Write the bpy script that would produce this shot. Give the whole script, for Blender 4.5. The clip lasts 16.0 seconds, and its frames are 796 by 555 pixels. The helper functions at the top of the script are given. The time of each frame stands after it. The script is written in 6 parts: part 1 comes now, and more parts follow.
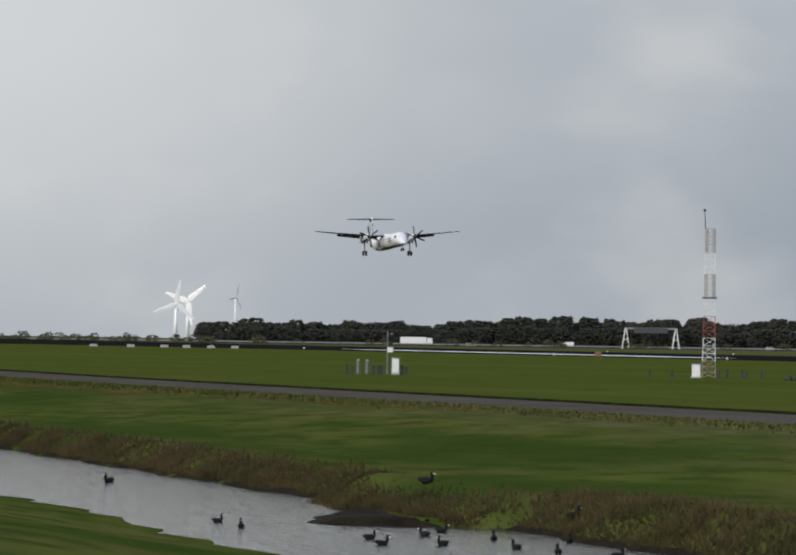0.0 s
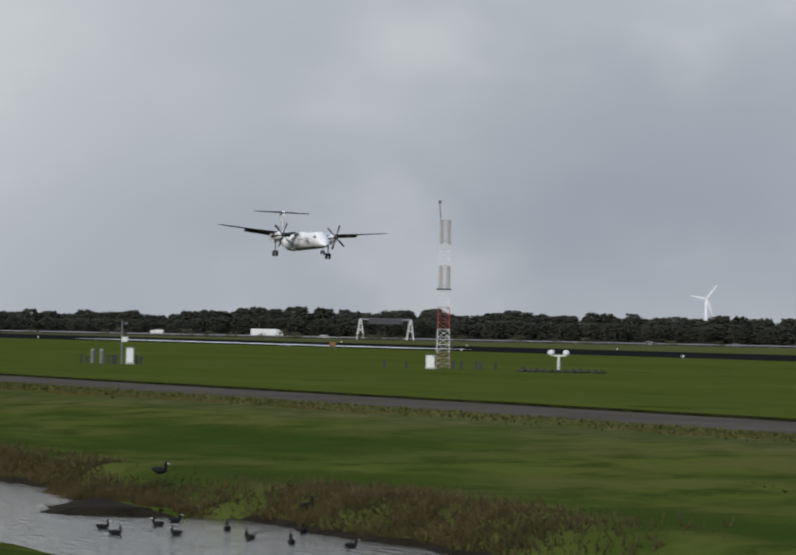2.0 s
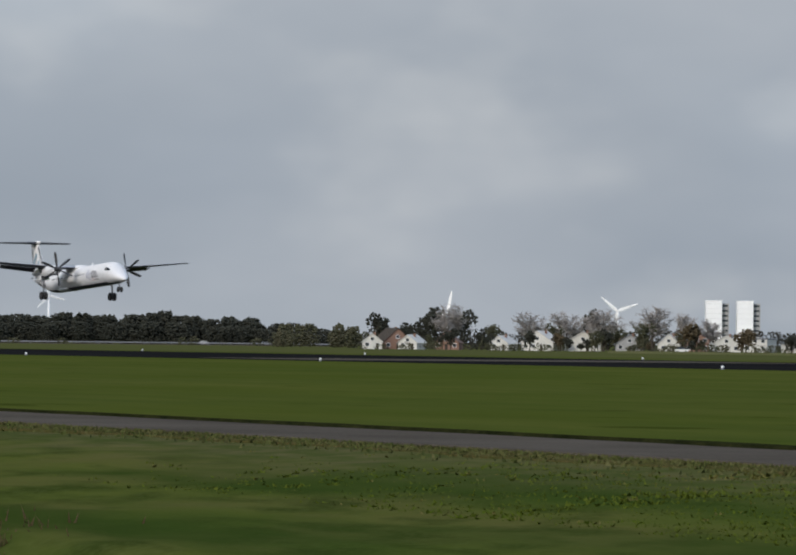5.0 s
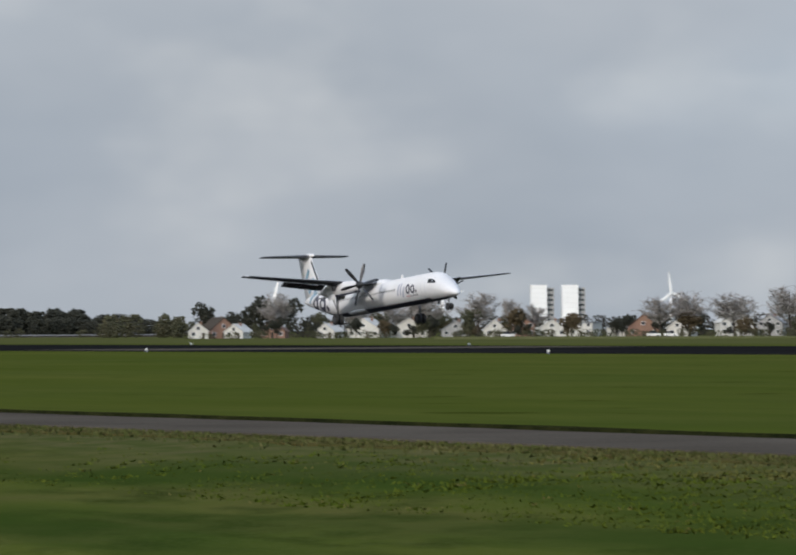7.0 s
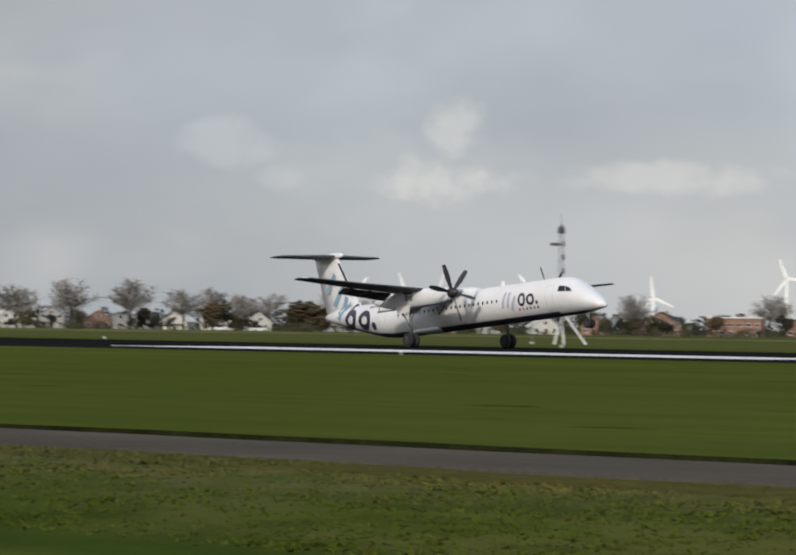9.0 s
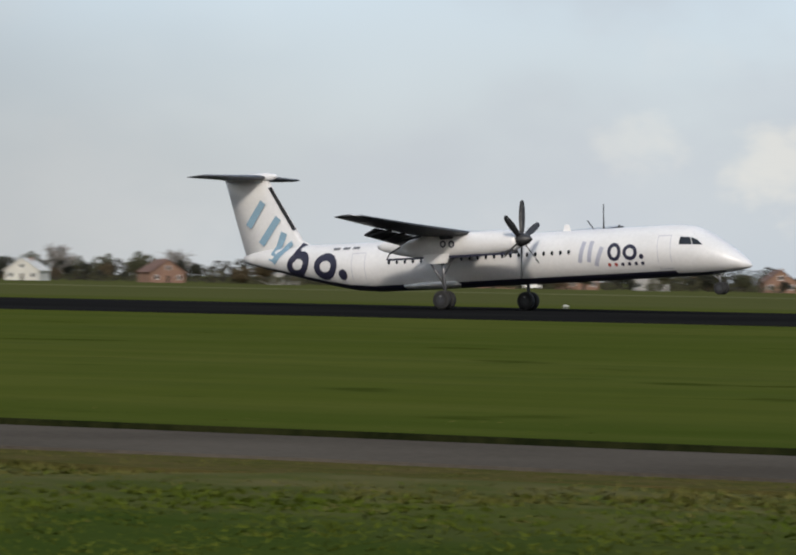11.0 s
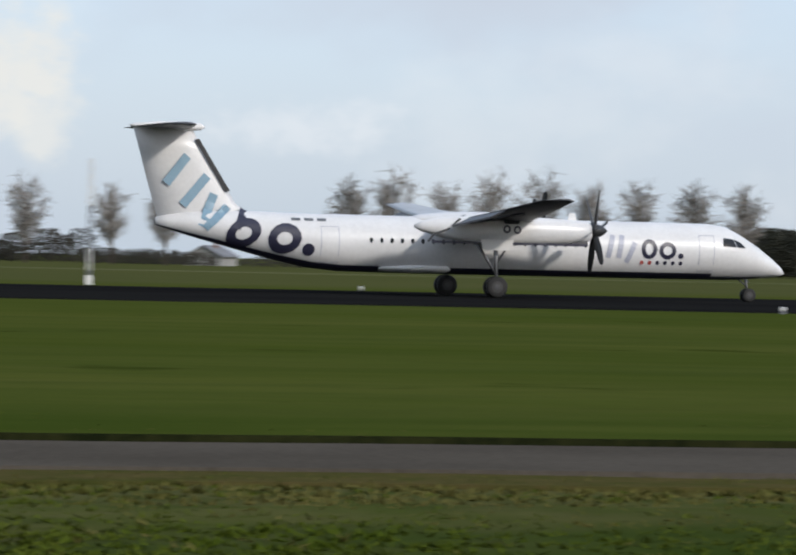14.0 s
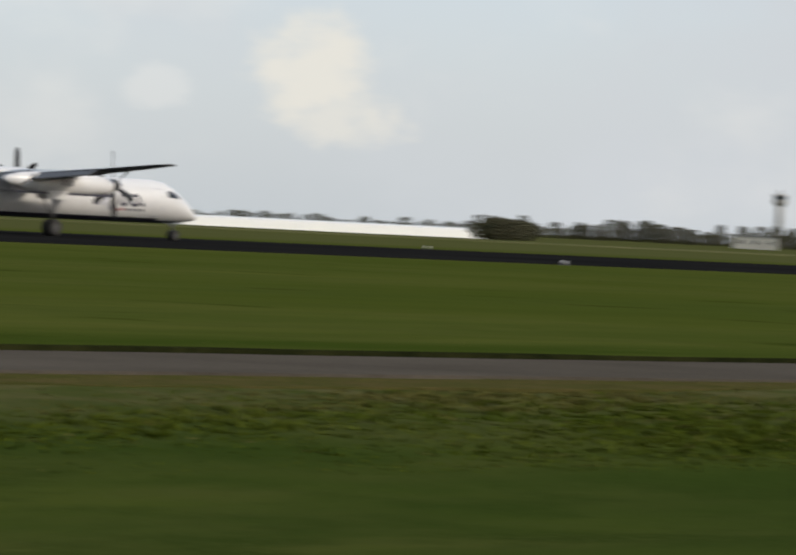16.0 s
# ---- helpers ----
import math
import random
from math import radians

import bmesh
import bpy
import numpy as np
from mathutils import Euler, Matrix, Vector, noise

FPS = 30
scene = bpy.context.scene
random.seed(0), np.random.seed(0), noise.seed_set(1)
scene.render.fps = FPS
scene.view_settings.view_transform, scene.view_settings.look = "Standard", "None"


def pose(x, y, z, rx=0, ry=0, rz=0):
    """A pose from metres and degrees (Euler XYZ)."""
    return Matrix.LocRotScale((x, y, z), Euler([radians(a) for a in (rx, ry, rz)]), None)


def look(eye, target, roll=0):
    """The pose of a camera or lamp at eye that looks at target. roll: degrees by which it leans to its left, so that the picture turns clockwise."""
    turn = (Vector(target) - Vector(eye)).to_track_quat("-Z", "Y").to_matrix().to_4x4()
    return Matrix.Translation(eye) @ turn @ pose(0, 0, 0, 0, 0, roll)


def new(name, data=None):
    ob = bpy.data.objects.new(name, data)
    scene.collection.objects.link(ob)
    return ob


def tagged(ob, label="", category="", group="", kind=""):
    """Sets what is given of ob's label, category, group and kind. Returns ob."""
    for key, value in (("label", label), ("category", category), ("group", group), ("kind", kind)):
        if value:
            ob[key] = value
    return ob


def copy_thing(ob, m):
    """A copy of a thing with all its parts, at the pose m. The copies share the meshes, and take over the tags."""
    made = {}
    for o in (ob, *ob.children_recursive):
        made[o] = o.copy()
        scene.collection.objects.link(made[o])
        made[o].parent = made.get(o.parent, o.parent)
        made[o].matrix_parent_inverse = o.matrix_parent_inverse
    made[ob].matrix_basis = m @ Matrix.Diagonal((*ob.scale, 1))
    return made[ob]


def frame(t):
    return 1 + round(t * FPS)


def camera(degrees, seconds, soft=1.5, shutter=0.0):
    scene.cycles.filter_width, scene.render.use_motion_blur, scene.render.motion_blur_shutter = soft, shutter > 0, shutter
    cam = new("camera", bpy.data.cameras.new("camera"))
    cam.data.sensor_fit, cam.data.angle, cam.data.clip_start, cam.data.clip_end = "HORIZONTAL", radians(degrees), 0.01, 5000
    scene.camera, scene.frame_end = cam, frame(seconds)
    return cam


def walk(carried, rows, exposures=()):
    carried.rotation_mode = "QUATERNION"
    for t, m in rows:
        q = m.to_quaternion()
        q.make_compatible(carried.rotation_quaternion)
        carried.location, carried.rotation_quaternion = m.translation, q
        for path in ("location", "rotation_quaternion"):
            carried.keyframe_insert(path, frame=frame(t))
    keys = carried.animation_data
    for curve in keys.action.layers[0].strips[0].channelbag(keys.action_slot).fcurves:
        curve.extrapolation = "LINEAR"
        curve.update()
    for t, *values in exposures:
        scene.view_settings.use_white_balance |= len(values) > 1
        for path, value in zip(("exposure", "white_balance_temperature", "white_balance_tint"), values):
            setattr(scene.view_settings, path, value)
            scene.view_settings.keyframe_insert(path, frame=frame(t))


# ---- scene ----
EYE = (0.0, 0.0, 1.7)


def aim(azimuth, rise, lean):
    """Pose of the hand-held camera: azimuth from the runway's normal, upward tilt and lean, in degrees."""
    a, e = radians(azimuth), radians(rise)
    way = Vector((math.sin(a) * math.cos(e), math.cos(a) * math.cos(e), math.sin(e)))
    return look(EYE, Vector(EYE) + way * 100, lean)


cam = camera(10.711, 16.0, soft=2.1, shutter=0.2)
walk(cam, [
    (0.0, aim(-74.313, 0.821, 0.84)),
    (0.5, aim(-73.361, 0.883, 0.77)),
    (1.0, aim(-72.852, 1.135, 0.92)),
    (1.1, aim(-72.624, 0.751, 0.70)),
    (1.5, aim(-71.950, 0.784, 0.52)),
    (2.0, aim(-70.738, 0.751, 1.15)),
    (2.5, aim(-67.844, 0.823, 0.22)),
    (3.0, aim(-66.078, 0.963, 0.07)),
    (3.5, aim(-64.235, 1.197, 0.07)),
    (4.0, aim(-62.214, 1.172, 0.34)),
    (4.2, aim(-62.162, 1.116, 0.31)),
    (6.3, aim(-61.297, 0.573, 1.35)),
    (6.5, aim(-61.449, 1.149, 1.45)),
    (7.0, aim(-59.524, 0.684, -0.29)),
    (7.5, aim(-57.963, 0.647, 0.13)),
    (8.0, aim(-56.123, 0.672, 0.44)),
    (8.5, aim(-52.689, 1.086, 0.63)),
    (9.0, aim(-49.866, 0.617, 0.77)),
    (9.2, aim(-48.197, 0.537, 0.59)),
    (11.3, aim(-27.592, -0.040, 1.16)),
    (11.5, aim(-24.828, -0.060, 1.23)),
    (12.0, aim(-17.671, -0.316, 0.83)),
    (12.5, aim(-8.478, -0.354, 0.94)),
    (13.0, aim(-1.862, -0.624, 1.39)),
    (13.5, aim(7.194, -0.767, 2.11)),
    (14.0, aim(14.624, -0.250, 1.29)),
    (14.5, aim(22.012, -0.495, 1.29)),
    (15.0, aim(29.827, 0.043, 1.56)),
    (15.5, aim(36.027, -0.486, 2.65)),
    (16.0, aim(46.316, -0.714, 2.85)),
], exposures=[(0.0, -0.03, 6350, 10), (1.0, -0.12, 6350, 10), (2.0, -0.05, 6300, 10), (4.2, -0.08, 6250, 10), (6.5, -0.06, 6200, 10), (7.2, 0.06, 6300, 10), (8.0, 0.0, 6500, 10), (9.2, -0.05, 6650, 10), (11.5, -0.08, 6650, 10), (12.5, -0.02, 6200, 10), (13.5, -0.12, 6450, 10), (14.5, 0.05, 6150, 10), (15.5, -0.05, 6700, 10), (16.0, -0.05, 7000, 10)])

# ---- world and sun ----
SUN_AZ, SUN_EL = radians(150), radians(27)   # clockwise from +y, behind the viewer
world = bpy.data.worlds.new("world")
scene.world = world
world.use_nodes = True
wt = world.node_tree
wt.nodes.clear()


def wnode(kind, **sets):
    n = wt.nodes.new(kind)
    for k, v in sets.items():
        n.inputs[k.replace("_", " ")].default_value = v
    return n


def wlink(a, b):
    wt.links.new(a, b)


def wmath(op, a, b=None, clamp=False):
    n = wt.nodes.new("ShaderNodeMath")
    n.operation, n.use_clamp = op, clamp
    for i, v in enumerate((a, b)):
        if v is None:
            continue
        if isinstance(v, (int, float)):
            n.inputs[i].default_value = v
        else:
            wlink(v, n.inputs[i])
    return n.outputs[0]


def wmix(fac, a, b):
    n = wt.nodes.new("ShaderNodeMix")
    n.data_type = "RGBA"
    for socket, v in ((n.inputs[0], fac), (n.inputs[6], a), (n.inputs[7], b)):
        if isinstance(v, (tuple, float)):
            socket.default_value = v
        else:
            wlink(v, socket)
    return n.outputs[2]


def wramp(v, lo, hi):
    n = wt.nodes.new("ShaderNodeMapRange")
    n.interpolation_type = "SMOOTHSTEP"
    wlink(v, n.inputs[0])
    n.inputs[1].default_value, n.inputs[2].default_value = lo, hi
    return n.outputs[0]


# single clouds: bearing, height, half width, half height (degrees), density, sunlit cream or white
CLOUDS = [
    (-6.70, 2.12, 0.72, 0.51, 1.00, 0), (-7.58, 1.42, 0.61, 0.38, 0.50, 0), (-3.31, 1.76, 0.51, 0.44, 0.75, 0), (-0.26, 2.82, 0.85, 0.29, 1.00, 0),
    (0.59, 1.57, 0.75, 0.41, 0.60, 0), (-0.61, 1.65, 0.34, 0.41, 0.50, 0), (2.09, 1.74, 0.55, 0.51, 0.60, 0), (9.31, 2.44, 0.65, 0.65, 0.95, 1),
    (9.85, 1.77, 0.38, 0.41, 0.75, 1), (13.25, 1.75, 1.02, 0.31, 0.45, 0), (23.95, 1.82, 0.38, 0.51, 0.70, 1), (31.68, 2.54, 0.25, 0.14, 1.00, 0),
    (31.96, 2.35, 0.27, 0.12, 0.70, 0), (29.20, 2.09, 0.38, 0.14, 0.80, 0), (30.12, 2.09, 0.16, 0.14, 0.70, 0), (32.77, 1.95, 0.16, 0.31, 0.90, 0),
    (29.55, 1.52, 0.48, 0.27, 0.50, 0), (25.30, 1.98, 0.60, 0.22, 0.22, 0), (32.16, 1.56, 0.75, 0.44, 0.55, 1), (32.08, 2.47, 0.33, 0.25, 0.80, 0),
    (33.08, 1.96, 0.29, 0.23, 0.60, 0), (35.50, 2.86, 0.75, 0.41, 0.45, 0), (44.95, 2.05, 0.56, 0.52, 0.72, 1), (45.57, 1.39, 0.58, 0.27, 0.55, 1),
    (42.98, 1.70, 0.34, 0.20, 0.26, 0), (-49.10, 2.56, 0.26, 0.30, 0.34, 1), (-49.36, 1.89, 0.65, 0.25, 0.42, 1), (-52.11, 2.41, 0.41, 0.22, 0.14, 0),
    (-51.47, 1.93, 0.23, 0.12, 0.12, 0), (-46.01, 2.00, 1.30, 0.16, 0.31, 1), (-25.92, 1.47, 0.72, 0.48, 0.60, 1), (-28.18, 1.80, 0.48, 0.31, 0.34, 1),
]


def build_sky():
    tc = wt.nodes.new("ShaderNodeTexCoord")
    sky = wt.nodes.new("ShaderNodeTexSky")
    sky.sky_type, sky.sun_disc = "NISHITA", False
    sky.sun_elevation, sky.sun_rotation = SUN_EL, SUN_AZ
    sky.air_density, sky.dust_density = 1.0, 2.0
    sep = wt.nodes.new("ShaderNodeSeparateXYZ")
    wlink(tc.outputs["Generated"], sep.inputs[0])
    x, z = sep.outputs[0], sep.outputs[2]

    def clouds(scale, stretch, detail, rough, offset):
        mp = wt.nodes.new("ShaderNodeMapping")
        mp.inputs["Scale"].default_value = (1, 1, stretch)
        mp.inputs["Location"].default_value = offset
        wlink(tc.outputs["Generated"], mp.inputs[0])
        n = wnode("ShaderNodeTexNoise", Scale=scale, Detail=detail, Roughness=rough)
        wlink(mp.outputs[0], n.inputs["Vector"])
        return n.outputs[0]

    # blue sky high up, milky towards the horizon
    clear = wmix(wramp(z, 0.0, 0.12), (0.52, 0.59, 0.68, 1), (0.42, 0.54, 0.74, 1))
    nish = wmix(0.06, clear, sky.outputs[0])
    # rain cloud: grey sheet with soft lighter folds
    sheet = wmix(wramp(clouds(7, 2.2, 4, 0.5, (0.3, 1.7, 0.2)), 0.30, 0.72), (0.325, 0.362, 0.405, 1), (0.435, 0.462, 0.492, 1))
    west = wmath("MULTIPLY", x, -1.0)
    sheet = wmix(wmath("MULTIPLY", wmath("MULTIPLY", wramp(z, 0.02, 0.095), wramp(west, 0.78, 0.96)), 0.35), sheet, (0.62, 0.64, 0.65, 1))
    # paler band low down where the sheet ends
    low = wmath("MULTIPLY", wmath("SUBTRACT", 1.0, wramp(west, 0.70, 0.84)), wmath("SUBTRACT", 1.0, wramp(z, 0.005, 0.055)))
    sheet = wmix(wmath("MULTIPLY", low, 0.5), sheet, (0.68, 0.68, 0.65, 1))
    sheet = wmix(wmath("MULTIPLY", wramp(clouds(20, 1.8, 3, 0.45, (2.1, 0.4, 0.9)), 0.48, 0.85), 0.45), sheet, (0.66, 0.66, 0.64, 1))
    # the sheet thins towards the far end of the runway
    # also brightened higher up, out of view, so the ditch water reflects lighter
    sheet = wmix(wmath("MULTIPLY", wmath("MULTIPLY", wramp(wmath("ADD", west, wmath("MULTIPLY", wramp(z, 0.10, 0.26), 0.2)), 0.945, 0.985), wramp(z, -0.06, 0.09)), 0.95), sheet, (0.68, 0.69, 0.685, 1))
    # broken fair-weather cloud
    puff = wmix(wramp(clouds(9, 1.6, 5, 0.5, (4.7, 2.2, 3.1)), 0.42, 0.68), nish, (0.62, 0.68, 0.76, 1))
    puff = wmix(wmath("MULTIPLY", wramp(clouds(17, 1.5, 6, 0.55, (0.9, 3.3, 5.2)), 0.51, 0.72), 0.22), puff, (0.92, 0.92, 0.91, 1))
    # the sheet's ragged edge
    edge = wmath("ADD", x, wmath("MULTIPLY", wmath("SUBTRACT", clouds(3, 2.0, 3, 0.5, (7.0, 1.0, 2.0)), 0.5), 0.8))
    whole = wmix(wramp(edge, -0.85, -0.30), sheet, puff)
    # single clouds with ragged edges
    ragged = wmath("ADD", wmath("MULTIPLY", wmath("SUBTRACT", clouds(46, 1.4, 3, 0.5, (1.3, 0.6, 2.9)), 0.5), 7.0),
                   wmath("MULTIPLY", wmath("SUBTRACT", clouds(150, 1.2, 6, 0.62, (5.1, 2.6, 0.9)), 0.5), 4.5))
    cover = [None, None]
    for azimuth, rise, half_w, half_h, density, tint in CLOUDS:
        a, e = radians(azimuth), radians(rise)
        span = 0.0
        for axis, size in (((math.cos(a), -math.sin(a), 0.0), half_w), ((-math.sin(a) * math.sin(e), -math.cos(a) * math.sin(e), math.cos(e)), half_h)):
            d = wt.nodes.new("ShaderNodeVectorMath")
            d.operation = "DOT_PRODUCT"
            wlink(tc.outputs["Generated"], d.inputs[0])
            d.inputs[1].default_value = axis
            off = wmath("MULTIPLY", d.outputs["Value"], 1.0 / radians(size))
            span = wmath("ADD", wmath("MULTIPLY", off, off), span)
        ahead = wt.nodes.new("ShaderNodeVectorMath")
        ahead.operation = "DOT_PRODUCT"
        wlink(tc.outputs["Generated"], ahead.inputs[0])
        ahead.inputs[1].default_value = (math.sin(a), math.cos(a), 0.0)
        inside = wramp(wmath("SUBTRACT", wmath("MULTIPLY", wmath("GREATER_THAN", ahead.outputs["Value"], 0.5), 2.6), wmath("ADD", wmath("MULTIPLY", span, 0.8), ragged)), 0.2, 3.3)
        one = wmath("MULTIPLY", inside, density)
        cover[tint] = one if cover[tint] is None else wmath("MAXIMUM", cover[tint], one)
    whole = wmix(cover[1], whole, (0.86, 0.85, 0.80, 1))
    whole = wmix(cover[0], whole, (0.90, 0.91, 0.92, 1))
    back = wnode("ShaderNodeBackground", Strength=1.0)
    wlink(whole, back.inputs[0])
    out = wt.nodes.new("ShaderNodeOutputWorld")
    wlink(back.outputs[0], out.inputs[0])


build_sky()
sun = new("sun", bpy.data.lights.new("sun", "SUN"))
sun.data.energy, sun.data.angle, sun.data.color = 2.2, radians(4), (1.0, 0.93, 0.84)
sun.matrix_world = look((0, 0, 0), (-math.sin(SUN_AZ) * math.cos(SUN_EL), -math.cos(SUN_AZ) * math.cos(SUN_EL), -math.sin(SUN_EL)))


# ---- materials ----
def material(name, base, second=None, scale=3.0, fine=40.0, rough=0.6, metal=0.0, bump=0.0, emit=0.0, gloss=0.5, spread=0.5, stretch=(1, 1, 1), coords="Object"):
    """Base colour that wanders to the second one at a coarse and a fine scale, with bump."""
    m = bpy.data.materials.new(name)
    m.use_nodes = True
    t = m.node_tree
    b = t.nodes["Principled BSDF"]
    b.inputs["Roughness"].default_value, b.inputs["Metallic"].default_value = rough, metal
    b.inputs["Specular IOR Level"].default_value = gloss
    second = second or tuple(c * 0.8 for c in base)
    tc = t.nodes.new("ShaderNodeTexCoord")
    mp = t.nodes.new("ShaderNodeMapping")
    mp.inputs["Scale"].default_value = stretch
    t.links.new(tc.outputs[coords], mp.inputs[0])
    coarse = t.nodes.new("ShaderNodeTexNoise")
    coarse.inputs["Scale"].default_value, coarse.inputs["Detail"].default_value = scale, 4
    grain = t.nodes.new("ShaderNodeTexNoise")
    grain.inputs["Scale"].default_value, grain.inputs["Detail"].default_value = fine, 3
    t.links.new(mp.outputs[0], coarse.inputs["Vector"])
    t.links.new(mp.outputs[0], grain.inputs["Vector"])
    add = t.nodes.new("ShaderNodeMath")
    add.operation = "MULTIPLY_ADD"
    add.inputs[1].default_value = 0.6
    half = t.nodes.new("ShaderNodeMath")
    half.operation = "MULTIPLY"
    half.inputs[1].default_value = 0.4
    t.links.new(grain.outputs[0], half.inputs[0])
    t.links.new(coarse.outputs[0], add.inputs[0])
    t.links.new(half.outputs[0], add.inputs[2])
    rng = t.nodes.new("ShaderNodeMapRange")
    rng.inputs[1].default_value, rng.inputs[2].default_value = 0.5 - 0.25 * spread, 0.5 + 0.25 * spread
    t.links.new(add.outputs[0], rng.inputs[0])
    mix = t.nodes.new("ShaderNodeMix")
    mix.data_type = "RGBA"
    mix.inputs[6].default_value, mix.inputs[7].default_value = (*base, 1), (*second, 1)
    t.links.new(rng.outputs[0], mix.inputs[0])
    t.links.new(mix.outputs[2], b.inputs["Base Color"])
    if bump:
        bp = t.nodes.new("ShaderNodeBump")
        bp.inputs["Strength"].default_value, bp.inputs["Distance"].default_value = bump, 0.05
        t.links.new(grain.outputs[0], bp.inputs["Height"])
        t.links.new(bp.outputs[0], b.inputs["Normal"])
    if emit:
        b.inputs["Emission Strength"].default_value = emit
        b.inputs["Emission Color"].default_value = (*base, 1)
    return m


white_paint = material("white_paint", (0.745, 0.735, 0.725), (0.67, 0.66, 0.65), 0.6, 6, 0.32)
navy_paint = material("navy_paint", (0.022, 0.022, 0.045), (0.03, 0.03, 0.055), 1, 8, 0.35)
sky_paint = material("pale_blue_paint", (0.24, 0.37, 0.46), (0.21, 0.33, 0.42), 1, 8, 0.4)
pale_mauve = material("pale_mauve_paint", (0.42, 0.43, 0.50), (0.38, 0.39, 0.46), 1, 8, 0.4)
# lit upper and shaded lower copies of the wing's grey
wing_lit = material("wing_lit", (0.50, 0.51, 0.52), (0.42, 0.43, 0.44), 1.2, 9, 0.5)
wing_shaded = material("wing_shaded", (0.085, 0.09, 0.10), (0.06, 0.063, 0.07), 1.2, 9, 0.5)
grey_paint = material("grey_paint", (0.15, 0.155, 0.165), (0.10, 0.105, 0.115), 1.2, 9, 0.45)
dark_grey = material("dark_grey_metal", (0.06, 0.06, 0.065), (0.035, 0.035, 0.04), 2, 14, 0.5)
black_rubber = material("black_rubber", (0.012, 0.012, 0.012), (0.022, 0.021, 0.02), 3, 30, 0.8)
prop_black = material("prop_black", (0.018, 0.018, 0.02), (0.03, 0.03, 0.03), 3, 20, 0.45)
steel = material("bare_steel", (0.30, 0.30, 0.31), (0.2, 0.2, 0.21), 3, 20, 0.4, 0.6)
glass_dark = material("dark_glass", (0.01, 0.012, 0.015), (0.015, 0.017, 0.02), 1, 5, 0.08)
red_paint = material("red_paint", (0.42, 0.06, 0.05), (0.36, 0.07, 0.05), 2, 12, 0.5)
faded_red = material("faded_red_paint", (0.34, 0.22, 0.21), (0.28, 0.2, 0.2), 2, 12, 0.6)
mast_red = material("mast_red_paint", (0.32, 0.09, 0.075), (0.27, 0.085, 0.07), 2, 12, 0.6)
rust_paint = material("rust_paint", (0.20, 0.10, 0.035), (0.14, 0.08, 0.03), 2, 12, 0.7)
orange_paint = material("orange_paint", (0.55, 0.16, 0.05), (0.45, 0.13, 0.05), 2, 12, 0.5)
mast_white = material("mast_white", (0.74, 0.73, 0.70), (0.62, 0.61, 0.58), 2, 12, 0.5)
asphalt = material("asphalt", (0.017, 0.017, 0.016), (0.010, 0.010, 0.010), 0.06, 3.0, 0.85, bump=0.3, gloss=0.0)
road_tar = material("road_tar", (0.099, 0.086, 0.070), (0.066, 0.057, 0.046), 0.25, 9.0, 0.85, bump=0.4, gloss=0.0)
# near-black grass colour that stands for the shadow line beside the road
lip_shade = material("shaded_grass_lip", (0.010, 0.013, 0.005), (0.026, 0.028, 0.010), 1.2, 9.0, 0.95, gloss=0.0)
verge_dry = material("dry_verge_grass", (0.095, 0.072, 0.030), (0.045, 0.054, 0.013), 1.4, 7.0, 0.95, gloss=0.0, spread=0.8)
# field grass with distance haze put into its paler colour
hazed_grass = material("hazed_field_grass", (0.125, 0.125, 0.062), (0.085, 0.095, 0.038), 0.05, 1.0, 0.95, gloss=0.0)
line_white = material("marking_white", (0.72, 0.72, 0.70), (0.55, 0.55, 0.53), 0.4, 6.0, 0.55)
bark = material("bark", (0.075, 0.062, 0.05), (0.045, 0.038, 0.03), 2, 12, 0.9, gloss=0.1)
# distance haze is put into this lightened bark grey
hazed_twig = material("hazed_twig", (0.32, 0.295, 0.27), (0.23, 0.21, 0.19), 0.4, 3, 0.9, gloss=0.1)
# dark leaves and bare hedge are lightened too, standing in for haze
leaf_dark = material("leaf_dark", (0.030, 0.032, 0.024), (0.046, 0.046, 0.034), 0.15, 1.2, 0.9, gloss=0.1)
hedge_mat = material("bare_hedge", (0.062, 0.056, 0.046), (0.042, 0.042, 0.032), 0.15, 1.2, 0.9, gloss=0.1)
leaf_mid = material("leaf_mid", (0.058, 0.062, 0.034), (0.085, 0.076, 0.044), 0.2, 1.5, 0.9, gloss=0.1)
leaf_brown = material("leaf_brown", (0.10, 0.075, 0.042), (0.062, 0.05, 0.03), 0.2, 1.5, 0.9, gloss=0.1)
reed_mat = material("dry_reed", (0.105, 0.074, 0.034), (0.034, 0.036, 0.013), 0.4, 3, 0.9, spread=0.6, gloss=0.1)
mud = material("wet_mud", (0.010, 0.008, 0.005), (0.020, 0.016, 0.010), 1.5, 10, 0.95, bump=0.5, gloss=0.05)
tuft_olive = material("tuft_olive", (0.118, 0.106, 0.034), (0.074, 0.078, 0.018), 0.5, 5, 0.9, gloss=0.0, spread=0.5, stretch=(0.4, 1, 1))
tuft_dark = material("tuft_dark", (0.050, 0.072, 0.008), (0.078, 0.094, 0.015), 0.5, 5, 0.9, gloss=0.0, spread=0.5, stretch=(0.4, 1, 1))
# a little greyer than the near turbines: distance haze put into the paint
turbine_hazed = material("turbine_hazed", (0.82, 0.82, 0.81), (0.76, 0.76, 0.76), 0.1, 1, 0.5)
plume = material("black_plumage", (0.010, 0.010, 0.010), (0.018, 0.017, 0.016), 8, 40, 0.8, gloss=0.1)
bill_white = material("white_bill", (0.75, 0.73, 0.68), None, 8, 40, 0.5)
